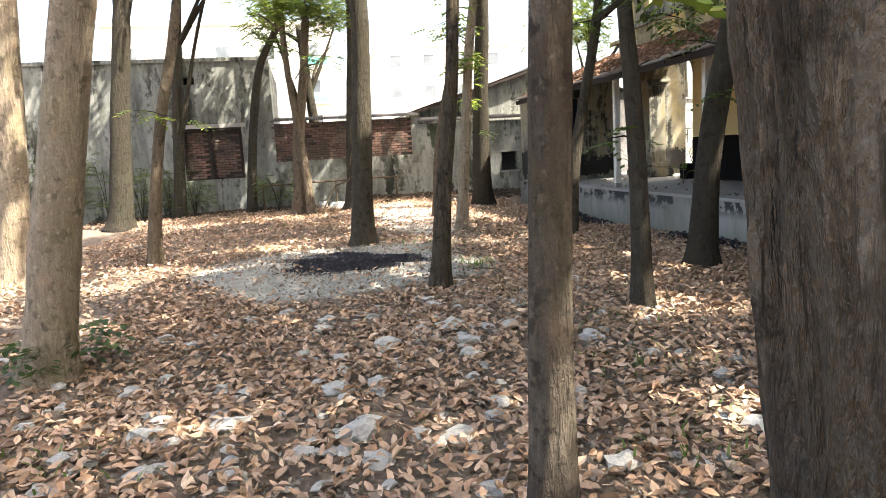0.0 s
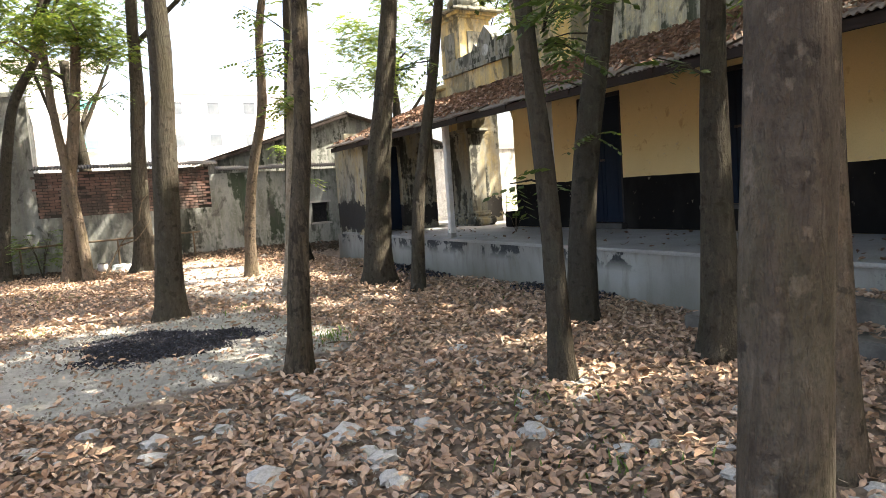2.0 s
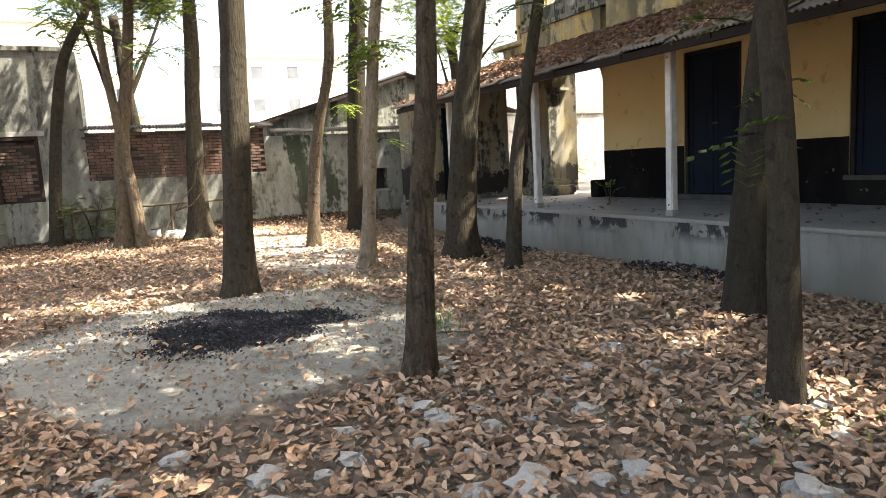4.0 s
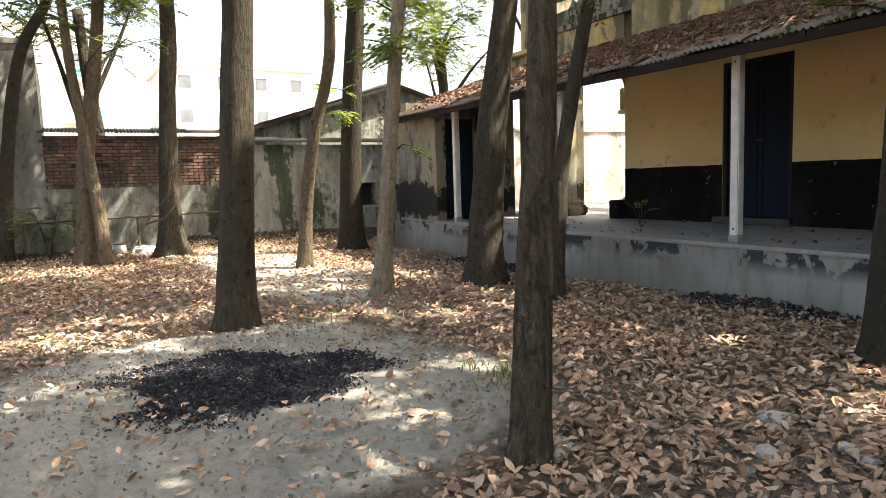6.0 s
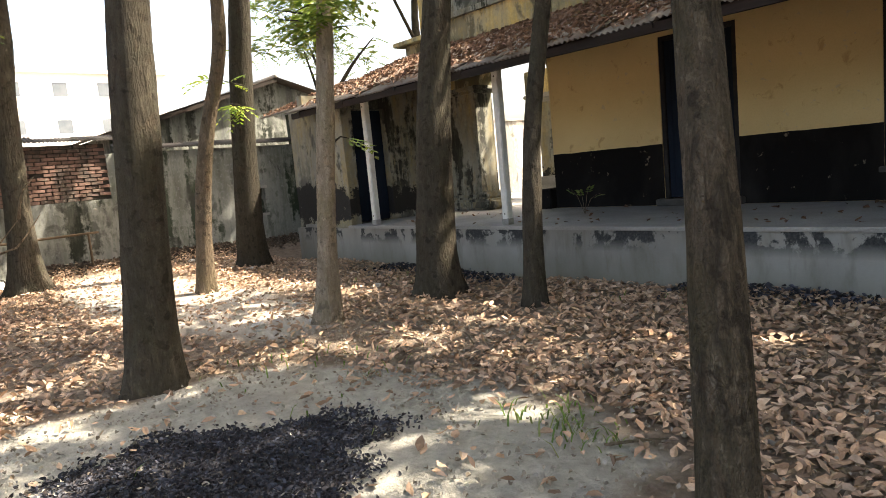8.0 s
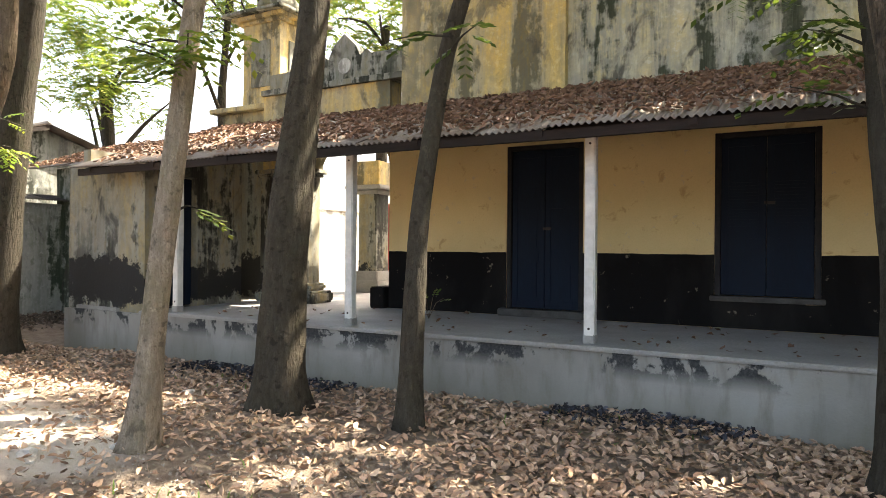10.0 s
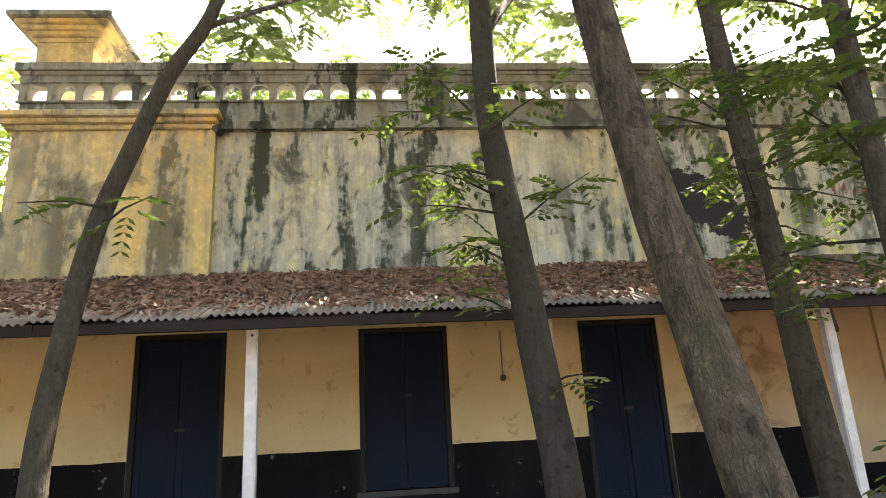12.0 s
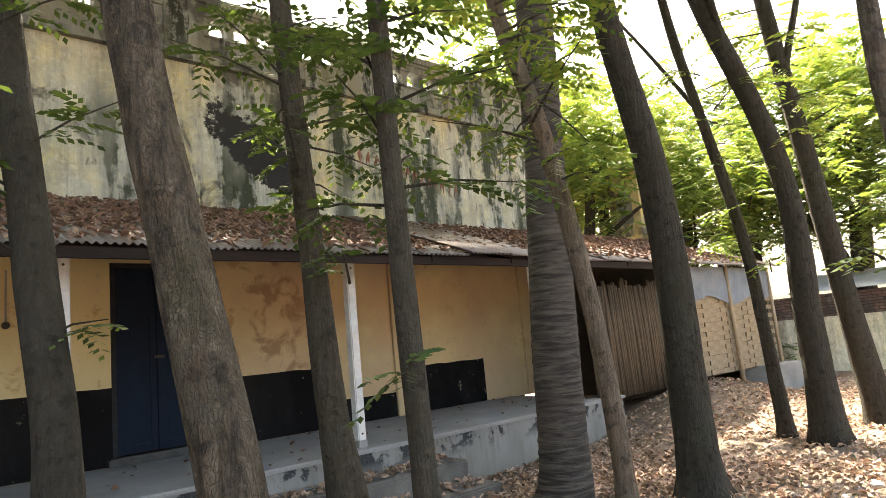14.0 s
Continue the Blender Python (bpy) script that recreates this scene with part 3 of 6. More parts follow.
def lay_char():
    rs = np.random.RandomState(8)
    n = 34000
    a, r = rs.uniform(0, 2 * np.pi, n), np.sqrt(rs.uniform(0, 1, n))
    w = 1 + 0.18 * np.sin(3 * a + 1) + 0.12 * np.sin(5 * a) + 0.07 * np.sin(11 * a + 2)
    r = r * (1 + 0.14 * rs.normal(0, 1, n) * r ** 2)
    u, v = CHAR_LONG * r * w * np.cos(a), CHAR_WIDE * r * w * np.sin(a)
    x = CHAR_X + u * math.cos(CHAR_TURN) - v * math.sin(CHAR_TURN)
    y = CHAR_Y + u * math.sin(CHAR_TURN) + v * math.cos(CHAR_TURN)
    bare = 0.5 + 0.5 * np.sin(x * 9 + 2 * np.sin(y * 7)) * np.sin(y * 11 + 1.5 * np.sin(x * 8))
    keep = rs.uniform(0, 1, n) > 0.85 * np.clip(bare * 1.5 - 0.6 + 0.4 * (r - 0.5), 0, 1)
    x, y = x[keep], y[keep]
    z = ground_height(x, y) + rs.uniform(0.0, 0.02, len(x))
    scatter_leaves("burnt_heap", x, y, z, 0.036, CHARBITS, "black charred leaf flakes of a burnt heap", "ash", 0.8, width=0.5, seed=3)
    n = 120
    x, y = CHAR_X + rs.normal(0, 0.42, n), CHAR_Y + rs.normal(0, 0.5, n)
    z = ground_height(x, y) + rs.uniform(0.004, 0.026, n)
    scatter_leaves("ash_flakes", x, y, z, 0.035, CHIPS, "pale ash flakes on the burnt heap", "ash", 0.6, width=0.7, seed=13)
    n = 9000
    x = -12.45 + np.abs(rs.normal(0, 0.45, n))
    y = rs.uniform(-13, 1.8, n)
    z = ground_height(x, y) + rs.uniform(0.0, 0.10, n) * np.exp(-(x + 12.45) / 0.4)
    scatter_leaves("dark_litter", x, y, z, 0.11, DARKLITTER, "dark rotting leaves and rubbish along the wall foot", "leaf litter", 0.7, seed=14)
    n = 3600
    x = rs.uniform(-6, 6.8, n)
    y = -0.25 - np.abs(rs.normal(0, 0.32, n))
    keep = np.sin(x * 1.35 + 0.6) + 0.5 * np.sin(x * 3.1) > -0.15
    x, y = x[keep], y[keep]
    z = ground_height(x, y) + rs.uniform(0.01, 0.075, len(x))
    scatter_leaves("burnt_litter", x, y, z, 0.075, CHARBITS, "blackened burnt leaves along the plinth foot", "ash", 0.6, seed=4)


lay_char()


# ---------------------------------------------------------------- main building: structure
FLOOR_Z, WALL_Y, EAVE_Y, EAVE_Z, ROOF_TOP = 0.62, 2.38, -0.56, 2.87, 3.98
SLOPE = (ROOF_TOP - EAVE_Z) / (WALL_Y - EAVE_Y)
OPENINGS = {"door_1": (-2.0, -0.8, FLOOR_Z + 0.11, 3.2), "window_1": (0.97, 2.2, 1.04, 3.18), "door_2": (4.08, 5.24, FLOOR_Z + 0.1, 3.18)}

bm = boxes(((-9.05, -0.2, -0.35), (11.4, 2.38, FLOOR_Z - 0.05)))
rough_up(bm, 30, 0.008, 1.5)
tagged(part("veranda_plinth", bm, PLINTH), "grey cement plinth with black mould patches", "plinth", kind="structure")
bm = boxes(((-7.09, -0.235, FLOOR_Z - 0.05), (11.44, 2.38, FLOOR_Z)), bevel=0.012)
tagged(part("floor", bm, FLOORCEM), "smooth worn grey cement veranda floor", "floor", kind="structure")
bm = boxes(((-12.98, 2.38, -0.3), (-4.15, 8.15, FLOOR_Z - 0.02)))
tagged(part("floor_court", bm, FLOORCEM), "grey cement floor of the passage behind", "floor", kind="structure")

bm = boxes(*[((a, WALL_Y, c), (b, WALL_Y + 0.4, d)) for a, b, c, d in wall_cells((-4.15, 13.0), (FLOOR_Z - 0.02, 4.0), list(OPENINGS.values()))])
bmesh.ops.remove_doubles(bm, verts=bm.verts[:], dist=0.001)
wall_front = tagged(part("wall_front", bm, WALLPAINT), "ochre painted plaster wall under the veranda", "wall", kind="structure")
bm = boxes(((-1.05, WALL_Y, 4.0), (13.0, WALL_Y + 0.4, 6.27)))
tagged(part("wall_upper", bm, UPPER), "upper wall of rain-streaked, mouldy yellow limewash", "wall", kind="structure")
bm = boxes(((-3.85, WALL_Y - 0.13, 3.75), (-1.05, WALL_Y + 0.4, 6.16)))
rough_up(bm, 6, 0.01)
tagged(part("wall_bay", bm, BAY), "ochre end bay of peeling limewash", "wall", kind="structure")
bm = boxes(((-4.15, 7.0, FLOOR_Z), (13.0, 7.3, 6.27)), ((-4.15, WALL_Y + 0.4, FLOOR_Z), (-3.85, 7.0, 6.27)), ((12.7, WALL_Y + 0.4, FLOOR_Z), (13.0, 7.0, 6.27)))
tagged(part("wall_back", bm, UPPER), "plain yellow limewash rear and end walls", "wall", kind="structure")
bm = boxes(((-3.85, WALL_Y + 0.4, 6.1), (12.7, 7.0, 6.26)))
tagged(part("roof_terrace", bm, CEMENT), "flat cement roof terrace behind the balustrade", "roof", kind="structure")

# black dado, in the stretches between the openings
for a, b, top in ((-4.15, -2.0, 1.58), (-0.80, 0.97, 1.58), (0.97, 2.20, 0.97), (2.20, 4.08, 1.58), (5.24, 7.3, 1.56), (7.3, 8.6, 1.02), (8.78, 10.75, 1.42), (12.0, 13.0, 1.44)):
    bm = boxes(((a, WALL_Y - 0.006, FLOOR_Z + 0.002), (b, WALL_Y, top)))
    bmesh.ops.subdivide_edges(bm, edges=[e for e in bm.edges if e.calc_length() > 0.4], cuts=9, use_grid_fill=True)
    for v in bm.verts:
        if v.co.z > top - 0.01:
            v.co.z += 0.016 * noise.noise(Vector((v.co.x * 3.1, 0, 1)))
    part("dado", bm, DADO, wall_front, "flaking black painted dado")
for x in (8.66, 12.05):
    part("pilaster", rough_up(boxes(((x - 0.09, WALL_Y - 0.05, FLOOR_Z), (x + 0.09, WALL_Y, 3.9))), 4, 0.008), WALLPAINT, wall_front)


def door_leaf_pair(name, key, window=False):
    x0, x1, z0, z1 = OPENINGS[key]
    label = "tall navy blue louvred window shutters, closed" if window else "tall navy blue panelled double door, closed"
    t = thing(name, ((x0 + x1) / 2, WALL_Y + 0.14, z0), label, "window" if window else "door", kind="structure")
    inv = Matrix.Translation(t.location).inverted()

    def put(nm, bmx, mat, parent=t, lab=""):
        bmx.transform(inv)
        return part(nm, bmx, mat, parent, lab)
    y = WALL_Y + 0.035
    put("frame", boxes(((x0, y - 0.02, z0), (x0 + 0.07, y + 0.1, z1)), bevel=0.006), FRAMEWOOD)
    put("frame", boxes(((x1 - 0.07, y - 0.02, z0), (x1, y + 0.1, z1)), bevel=0.006), FRAMEWOOD)
    put("lintel", boxes(((x0 + 0.07, y - 0.02, z1 - 0.07), (x1 - 0.07, y + 0.1, z1)), bevel=0.006), FRAMEWOOD)
    if window:
        put("sill", boxes(((x0 - 0.05, WALL_Y - 0.06, z0 - 0.07), (x1 + 0.05, WALL_Y + 0.11, z0)), bevel=0.01), DARKCEM, lab="worn cement sill")
    else:
        put("threshold", boxes(((x0 - 0.08, WALL_Y - 0.16, FLOOR_Z + 0.001), (x1 + 0.06, WALL_Y + 0.3, z0)), bevel=0.015), DARKCEM, lab="worn cement threshold step")
    mid = (x0 + x1) / 2
    zb = z0 + 0.01
    for a, b in ((x0 + 0.075, mid - 0.004), (mid + 0.004, x1 - 0.075)):
        yy = y + 0.03
        leaf = put("leaf", boxes(((a, yy, zb), (b, yy + 0.035, z1 - 0.075))), BLUE)
        rails = [((a + 0.003, yy - 0.016, zb), (a + 0.085, yy, z1 - 0.08)), ((b - 0.085, yy - 0.016, zb), (b - 0.003, yy, z1 - 0.08))]
        for z in (zb, zb + 0.74, zb + 1.5, z1 - 0.19):
            rails.append(((a + 0.085, yy - 0.016, z), (b - 0.085, yy, z + 0.11)))
        put("stile", boxes(*rails, bevel=0.004), BLUE, leaf)
        if window:
            for k in range(14):
                z = zb + 0.9 + k * 0.044
                put("slat", boxes(((a + 0.09, yy - 0.014, z), (b - 0.09, yy - 0.001, z + 0.032))), BLUE, leaf)
        else:
            put("panel", boxes(((a + 0.12, yy - 0.010, zb + 0.16), (b - 0.12, yy, zb + 0.69)), bevel=0.005), BLUE, leaf)
            put("panel", boxes(((a + 0.12, yy - 0.010, zb + 0.9), (b - 0.12, yy, zb + 1.45)), bevel=0.005), BLUE, leaf)
    put("bolt", boxes(((mid - 0.03, y + 0.0, zb + 1.18), (mid + 0.10, y + 0.016, zb + 1.22)), bevel=0.004), IRON, lab="dull iron bolt")
    return t


door_leaf_pair("door_1", "door_1")
door_leaf_pair("window_1", "window_1", True)
door_leaf_pair("door_2", "door_2")

# cornice, frieze and pierced balustrade
frieze = thing("balustrade", (4.5, 2.4, 6.27), "mossy masonry roof balustrade with arched piercings", "balustrade", kind="structure")
IF = Matrix.Translation(frieze.location).inverted()


def fput(nm, bmx, mat=FRIEZE, lab=""):
    bmx.transform(IF)
    return part(nm, bmx, mat, frieze, lab)


fput("string_course", rough_up(boxes(((-1.0, WALL_Y - 0.12, 6.18), (13.05, WALL_Y - 0.002, 6.30))), 16, 0.01), FRIEZE, "blackened projecting ledge")
fput("cornice", boxes(((-4.02, WALL_Y - 0.36, 6.30), (-0.95, WALL_Y + 0.45, 6.39)), ((-3.98, WALL_Y - 0.28, 6.23), (-1.0, WALL_Y + 0.43, 6.30)), ((-3.93, WALL_Y - 0.2, 6.16), (-1.02, WALL_Y + 0.41, 6.23)), bevel=0.012), BAY, "stepped ochre cornice")
fput("frieze", rough_up(boxes(((-3.85, WALL_Y - 0.05, 6.27), (13.0, WALL_Y + 0.22, 6.68))), 20, 0.006), FRIEZE)
fput("coping", rough_up(boxes(((-3.95, WALL_Y - 0.12, 7.16), (13.05, WALL_Y + 0.30, 7.28))), 24, 0.012), FRIEZE, "black mossy coping")
fput("rail", rough_up(boxes(((-3.88, WALL_Y - 0.05, 6.99), (13.0, WALL_Y + 0.22, 7.16))), 20, 0.006), FRIEZE)
fput("moulding", boxes(((-3.9, WALL_Y - 0.085, 7.10), (13.02, WALL_Y - 0.05, 7.16)), ((-3.9, WALL_Y - 0.085, 6.64), (13.02, WALL_Y - 0.05, 6.68)), bevel=0.008), FRIEZE)
arc = [(-0.056, 0.0), (-0.056, 0.17)]
for k in range(1, 8):
    a = math.pi / 2 * k / 8
    arc.append((-0.2 + 0.144 * math.cos(a), 0.17 + 0.14 * math.sin(a)))
arc += [(-0.2, 0.312), (0.2, 0.312)] + [(-x, z) for x, z in arc[::-1]]
outline = extrude_outline(arc, -0.10, 0.10)
bal_mesh = bpy.data.meshes.new("baluster")
outline.to_mesh(bal_mesh)
outline.free()
bal_mesh.materials.append(FRIEZE)
groups = [(-3.65, 6), (-1.25, 8), (2.6, 6), (5.69, 6), (8.78, 6), (11.87, 3)]
ends = []
for start, n in groups:
    ends.append((start - 0.2, start + (n - 1) * 0.4 + 0.2))
    for k in range(n + 1):
        ob = part("baluster", bal_mesh, FRIEZE, frieze)
        ob.location = Vector((start + (k - 0.5) * 0.4, WALL_Y + 0.085, 6.68)) - frieze.location
for (a0, a1), (b0, b1) in zip(ends, ends[1:]):
    if b0 - a1 > 0.3:
        fput("pier", rough_up(boxes(((a1 + 0.05, WALL_Y - 0.09, 6.30), (b0 - 0.05, WALL_Y + 0.26, 7.19))), 3, 0.008))
v, f = tube([(-1.0, WALL_Y - 0.02, 6.17), (-1.0, WALL_Y - 0.32, 6.09)], [0.05, 0.05], 12)
tagged(new("drain_spout", mesh_of("drain_spout", v, f, IRON)), "short dark iron rainwater spout under the cornice", "drain spout")

# corner pavilion over the end bay, with a broad flared eave and a domed cap
pav = thing("corner_pavilion", (-3.3, 2.75, 7.28), "ochre masonry roof pavilion with a broad flared eave", "turret", kind="structure")
part("shaft", rough_up(boxes(((-0.4, -0.42, -0.15), (0.4, 0.42, 0.48))), 3, 0.008), BAY, pav)
for k in range(5):
    w0 = 0.42 + 0.062 * k
    part("corbel", boxes(((-w0, -w0 * 0.95, 0.30 + 0.072 * k), (w0, w0 * 1.1, 0.375 + 0.072 * k)), bevel=0.012), BAY, pav)
part("eave", rough_up(boxes(((-0.74, -0.72, 0.66), (0.74, 0.85, 0.74))), 4, 0.008), FRIEZE, pav, "black mossy eave slab")
v, f = tube([(0, 0, 0.74), (0, 0, 0.86), (0, 0, 1.0), (0, 0, 1.1), (0, 0, 1.16)], [0.42, 0.45, 0.36, 0.18, 0.05], 18)
part("dome", mesh_of("dome", v, f, FRIEZE, True), FRIEZE, pav)

# posts and eave beam
for i, x in enumerate((-6.47, -3.18, 0.0, 3.01, 6.14, 9.62)):
    t = thing("veranda_post", (x, 0, FLOOR_Z), "square white painted concrete veranda post", "post", "veranda posts")
    bm = boxes(((-0.058, -0.058, 0), (0.058, 0.058, 2.27)), bevel=0.012)
    rough_up(bm, 8, 0.003, 3, i)
    part("shaft", bm, WHITEPAINT, t)
    part("foot", rough_up(boxes(((-0.066, -0.066, 0.0), (0.066, 0.066, 0.10)), bevel=0.01), 1, 0.004), CEMENT, t, "chipped grey foot")
    for z in (2.14, 0.16):
        vv, ff = tube([(0.0, -0.062, z), (0.0, -0.04, z)], [0.014, 0.014], 8)
        part("bolt_hole", mesh_of("bolt_hole", vv, ff, IRON), IRON, t, "rusty bolt hole")
bm = boxes(((-8.2, -0.07, 2.89), (13.2, 0.05, 3.02)), bevel=0.01)
beam = tagged(part("eave_beam", rough_up(bm, 20, 0.006), DARKWOOD), "dark wooden beam over the veranda posts", "beam", kind="structure")
bm = boxes(((-8.2, EAVE_Y + 0.03, EAVE_Z - 0.12), (13.2, EAVE_Y + 0.09, EAVE_Z - 0.02)))
tagged(part("eave_batten", rough_up(bm, 20, 0.008), DARKWOOD), "dark wooden batten under the roof edge", "beam", kind="structure")
for k in range(15):
    x = -7.9 + k * 1.5
    bm = boxes(((x - 0.04, -0.55, -0.09), (x + 0.04, 2.36, -0.02)))
    for vtx in bm.verts:
        vtx.co.z += EAVE_Z + (vtx.co.y - EAVE_Y) * SLOPE
    tagged(part("rafter", bm, DARKWOOD), "dark sloping wooden rafter", "rafter", "rafters", kind="structure")


def corrugated(width, length, pitch=0.076, amp=0.015, per=6):
    n = int(width / pitch * per) + 1
    xs = np.linspace(0, width, n)
    zs = amp * np.cos(xs / pitch * 2 * np.pi)
    rows = []
    for off in (0.0, -0.004):
        for s in (0.0, 0.5 * length, length):
            rows.append(np.stack([xs, np.full(n, s), zs + off], -1))
    V = np.concatenate(rows)
    F = []
    for a, b in ((0, 1), (1, 2), (4, 3), (5, 4), (3, 0), (2, 5)):
        for i in range(n - 1):
            F.append((a * n + i, a * n + i + 1, b * n + i + 1, b * n + i))
    return V, F


roof = thing("veranda_roof", (2, 0.9, 3.4), "rusty corrugated sheet lean-to roof over the veranda", "roof", kind="structure")
V, F = corrugated(0.84, math.hypot(WALL_Y - EAVE_Y, ROOF_TOP - EAVE_Z) + 0.05)
sheet_mesh = mesh_of("roof_sheet", V, F, SHEET, True)
rr = random.Random(4)
ang = math.atan(SLOPE)
for k in range(33):
    x = -8.35 + k * 0.80
    if x > 18.2:
        break
    ob = part("roof_sheet", sheet_mesh, SHEET, roof)
    odd = (0.0, 0.0)
    if 7.6 < x < 8.6:
        odd = (-0.09, 0.7)
    drop = -0.012 * rr.random() if k % 2 else 0.004
    ob.matrix_local = Matrix.Translation(-roof.location) @ Matrix.Translation((x, EAVE_Y + rr.uniform(-0.05, 0.03) + odd[0], EAVE_Z + drop + (0.02 if odd[1] else 0))) @ Matrix.Rotation(ang, 4, "X") @ Matrix.Rotation(radians(rr.uniform(-0.4, 0.4) + odd[1]), 4, "Z")


def roof_leaves():
    rs = np.random.RandomState(11)
    n = 30000
    x = rs.uniform(-8.2, 17.5, n)
    s = rs.beta(1.3, 1.0, n)
    y = EAVE_Y + 0.03 + s * (WALL_Y - 0.1 - EAVE_Y)
    dens = np.where(x > 8, 0.75, 1.0) * np.where(x < -4.3, 0.6, 1.0) * (0.45 + 0.55 * np.sqrt(s))
    keep = rs.uniform(0, 1, n) < dens
    x, y = x[keep], y[keep]
    z = EAVE_Z + (y - EAVE_Y) * SLOPE + rs.uniform(0.012, 0.06, len(x))
    scatter_leaves("roof_leaf_litter", x, y, z, 0.10, ROOFLITTER, "dry brown leaves lying on the sheet roof", "leaf litter", 0.35, (0.0, SLOPE), seed=6)


roof_leaves()

# steps up to the veranda
st = thing("veranda_steps", (5.2, -0.6, -0.1), "two broad grey cement steps littered with leaves", "steps", kind="structure")
for lo, hi in (((3.55, -1.25, -0.3), (7.2, -0.7, 0.12)), ((3.75, -0.7, -0.3), (7.2, -0.24, 0.34))):
    bm = boxes((lo, hi), bevel=0.02)
    rough_up(bm, 6, 0.012)
    bm.transform(Matrix.Translation(st.location).inverted())
    part("step", bm, STEPCEM, st)

def step_leaves():
    rs = np.random.RandomState(23)
    xs, ys, zs = [], [], []
    for y0, y1, z in ((-1.22, -0.72, 0.125), (-0.68, -0.26, 0.345)):
        n = 330
        xs.append(rs.uniform(3.8, 7.15, n))
        ys.append(y0 + (y1 - y0) * rs.beta(1.6, 1.0, n))
        zs.append(np.full(n, z) + rs.uniform(0.004, 0.03, n))
    x, y, z = np.concatenate(xs), np.concatenate(ys), np.concatenate(zs)
    scatter_leaves("step_leaf_litter", x, y, z, 0.088, LITTER, "dry brown leaves lying on the steps", "leaf litter", 0.4, width=0.56, seed=24)
    n = 160
    x, y = rs.uniform(-6, 11, n), rs.uniform(-0.1, 2.2, n)
    scatter_leaves("floor_leaf_litter", x, y, np.full(n, FLOOR_Z + 0.012), 0.08, ROOFLITTER, "a few dry leaves on the veranda floor", "leaf litter", 0.2, width=0.5, seed=25)


step_leaves()

# arched passage beside the facade, its parapet, and the end room
bm = rough_up(boxes(((-7.0, 2.3, 0.4), (-5.95, 2.75, 2.96))), 4, 0.012)
passage = thing("arched_gate", (-5.5, 2.5, 0.6), "weathered yellow arched gateway with mouldy parapet", "gateway", kind="structure")
IP = Matrix.Translation(passage.location).inverted()


def pput(nm, bmx, mat, lab=""):
    bmx.transform(IP)
    return part(nm, bmx, mat, passage, lab)


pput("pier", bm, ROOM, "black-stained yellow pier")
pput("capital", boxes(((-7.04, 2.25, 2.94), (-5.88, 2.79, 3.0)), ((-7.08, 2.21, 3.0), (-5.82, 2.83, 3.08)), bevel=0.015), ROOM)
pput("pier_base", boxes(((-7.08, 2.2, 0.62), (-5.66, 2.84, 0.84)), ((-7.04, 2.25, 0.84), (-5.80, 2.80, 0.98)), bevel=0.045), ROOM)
arch = [(-7.0, 3.08), (-5.86, 3.08)]
for k in range(1, 7):
    a = math.pi * (1 - 0.5 * k / 6)
    arch.append((-5.48 + 0.38 * math.cos(a), 3.08 + 0.34 * math.sin(a)))
for k in range(0, 7):
    a = math.pi * (0.5 - 0.5 * k / 6)
    arch.append((-4.53 + 0.38 * math.cos(a), 3.08 + 0.34 * math.sin(a)))
arch += [(-4.15, 4.5), (-7.0, 4.5)]
pput("arch", extrude_outline(arch, 2.36, 2.72), BAY)
pput("corner_block", boxes(((-4.42, 2.2, 0.621), (-4.152, 2.7, 0.98)), bevel=0.02), DADO, "black painted plinth block")
pput("ledge", rough_up(boxes(((-7.0, 2.28, 4.48), (-3.86, 2.9, 4.58))), 5, 0.012), FRIEZE)
crest = [(-6.95, 4.58), (-3.87, 4.58), (-3.87, 5.03), (-4.6, 5.03), (-4.72, 5.12), (-4.85, 5.02), (-4.95, 5.22), (-5.2, 5.45), (-5.45, 5.22), (-5.55, 5.02), (-5.68, 5.12), (-5.8, 4.95), (-6.95, 4.9)]
pput("parapet", extrude_outline(crest, 2.46, 2.66), FRIEZE, "mossy parapet with a pointed crest")
# Solid white disc: the light through the round hole is painted, nothing is pierced.
v, f = tube([(-5.17, 2.43, 4.86), (-5.17, 2.69, 4.86)], [0.14, 0.14], 16)
ring_me = mesh_of("crest_ring", v, f, YARD)
part("crest_ring", ring_me, YARD, passage, "white disc standing in for light through the crest's round hole").location = -passage.location

room = thing("end_room", (-8.1, 1.2, 0), "small black-stained plaster room at the veranda end", "room", kind="structure")
IR = Matrix.Translation(room.location).inverted()


def rput(nm, bmx, mat, lab=""):
    bmx.transform(IR)
    return part(nm, bmx, mat, room, lab)


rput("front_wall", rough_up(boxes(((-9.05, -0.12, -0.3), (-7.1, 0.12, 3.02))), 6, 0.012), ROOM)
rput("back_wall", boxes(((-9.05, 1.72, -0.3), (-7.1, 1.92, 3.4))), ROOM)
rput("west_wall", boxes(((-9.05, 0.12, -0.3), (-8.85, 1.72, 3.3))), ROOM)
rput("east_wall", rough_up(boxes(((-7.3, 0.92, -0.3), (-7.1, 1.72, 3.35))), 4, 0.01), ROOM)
rput("lintel", boxes(((-7.3, 0.12, 2.8), (-7.1, 0.92, 3.1))), ROOM)
rput("door", boxes(((-7.28, 0.14, 0.64), (-7.24, 0.90, 2.78)), bevel=0.005), BLUE, "dark navy plank door")
rput("ledge", rough_up(boxes(((-8.75, -0.18, 0.58), (-7.7, -0.12, 0.63))), 3, 0.006), CEMENT)


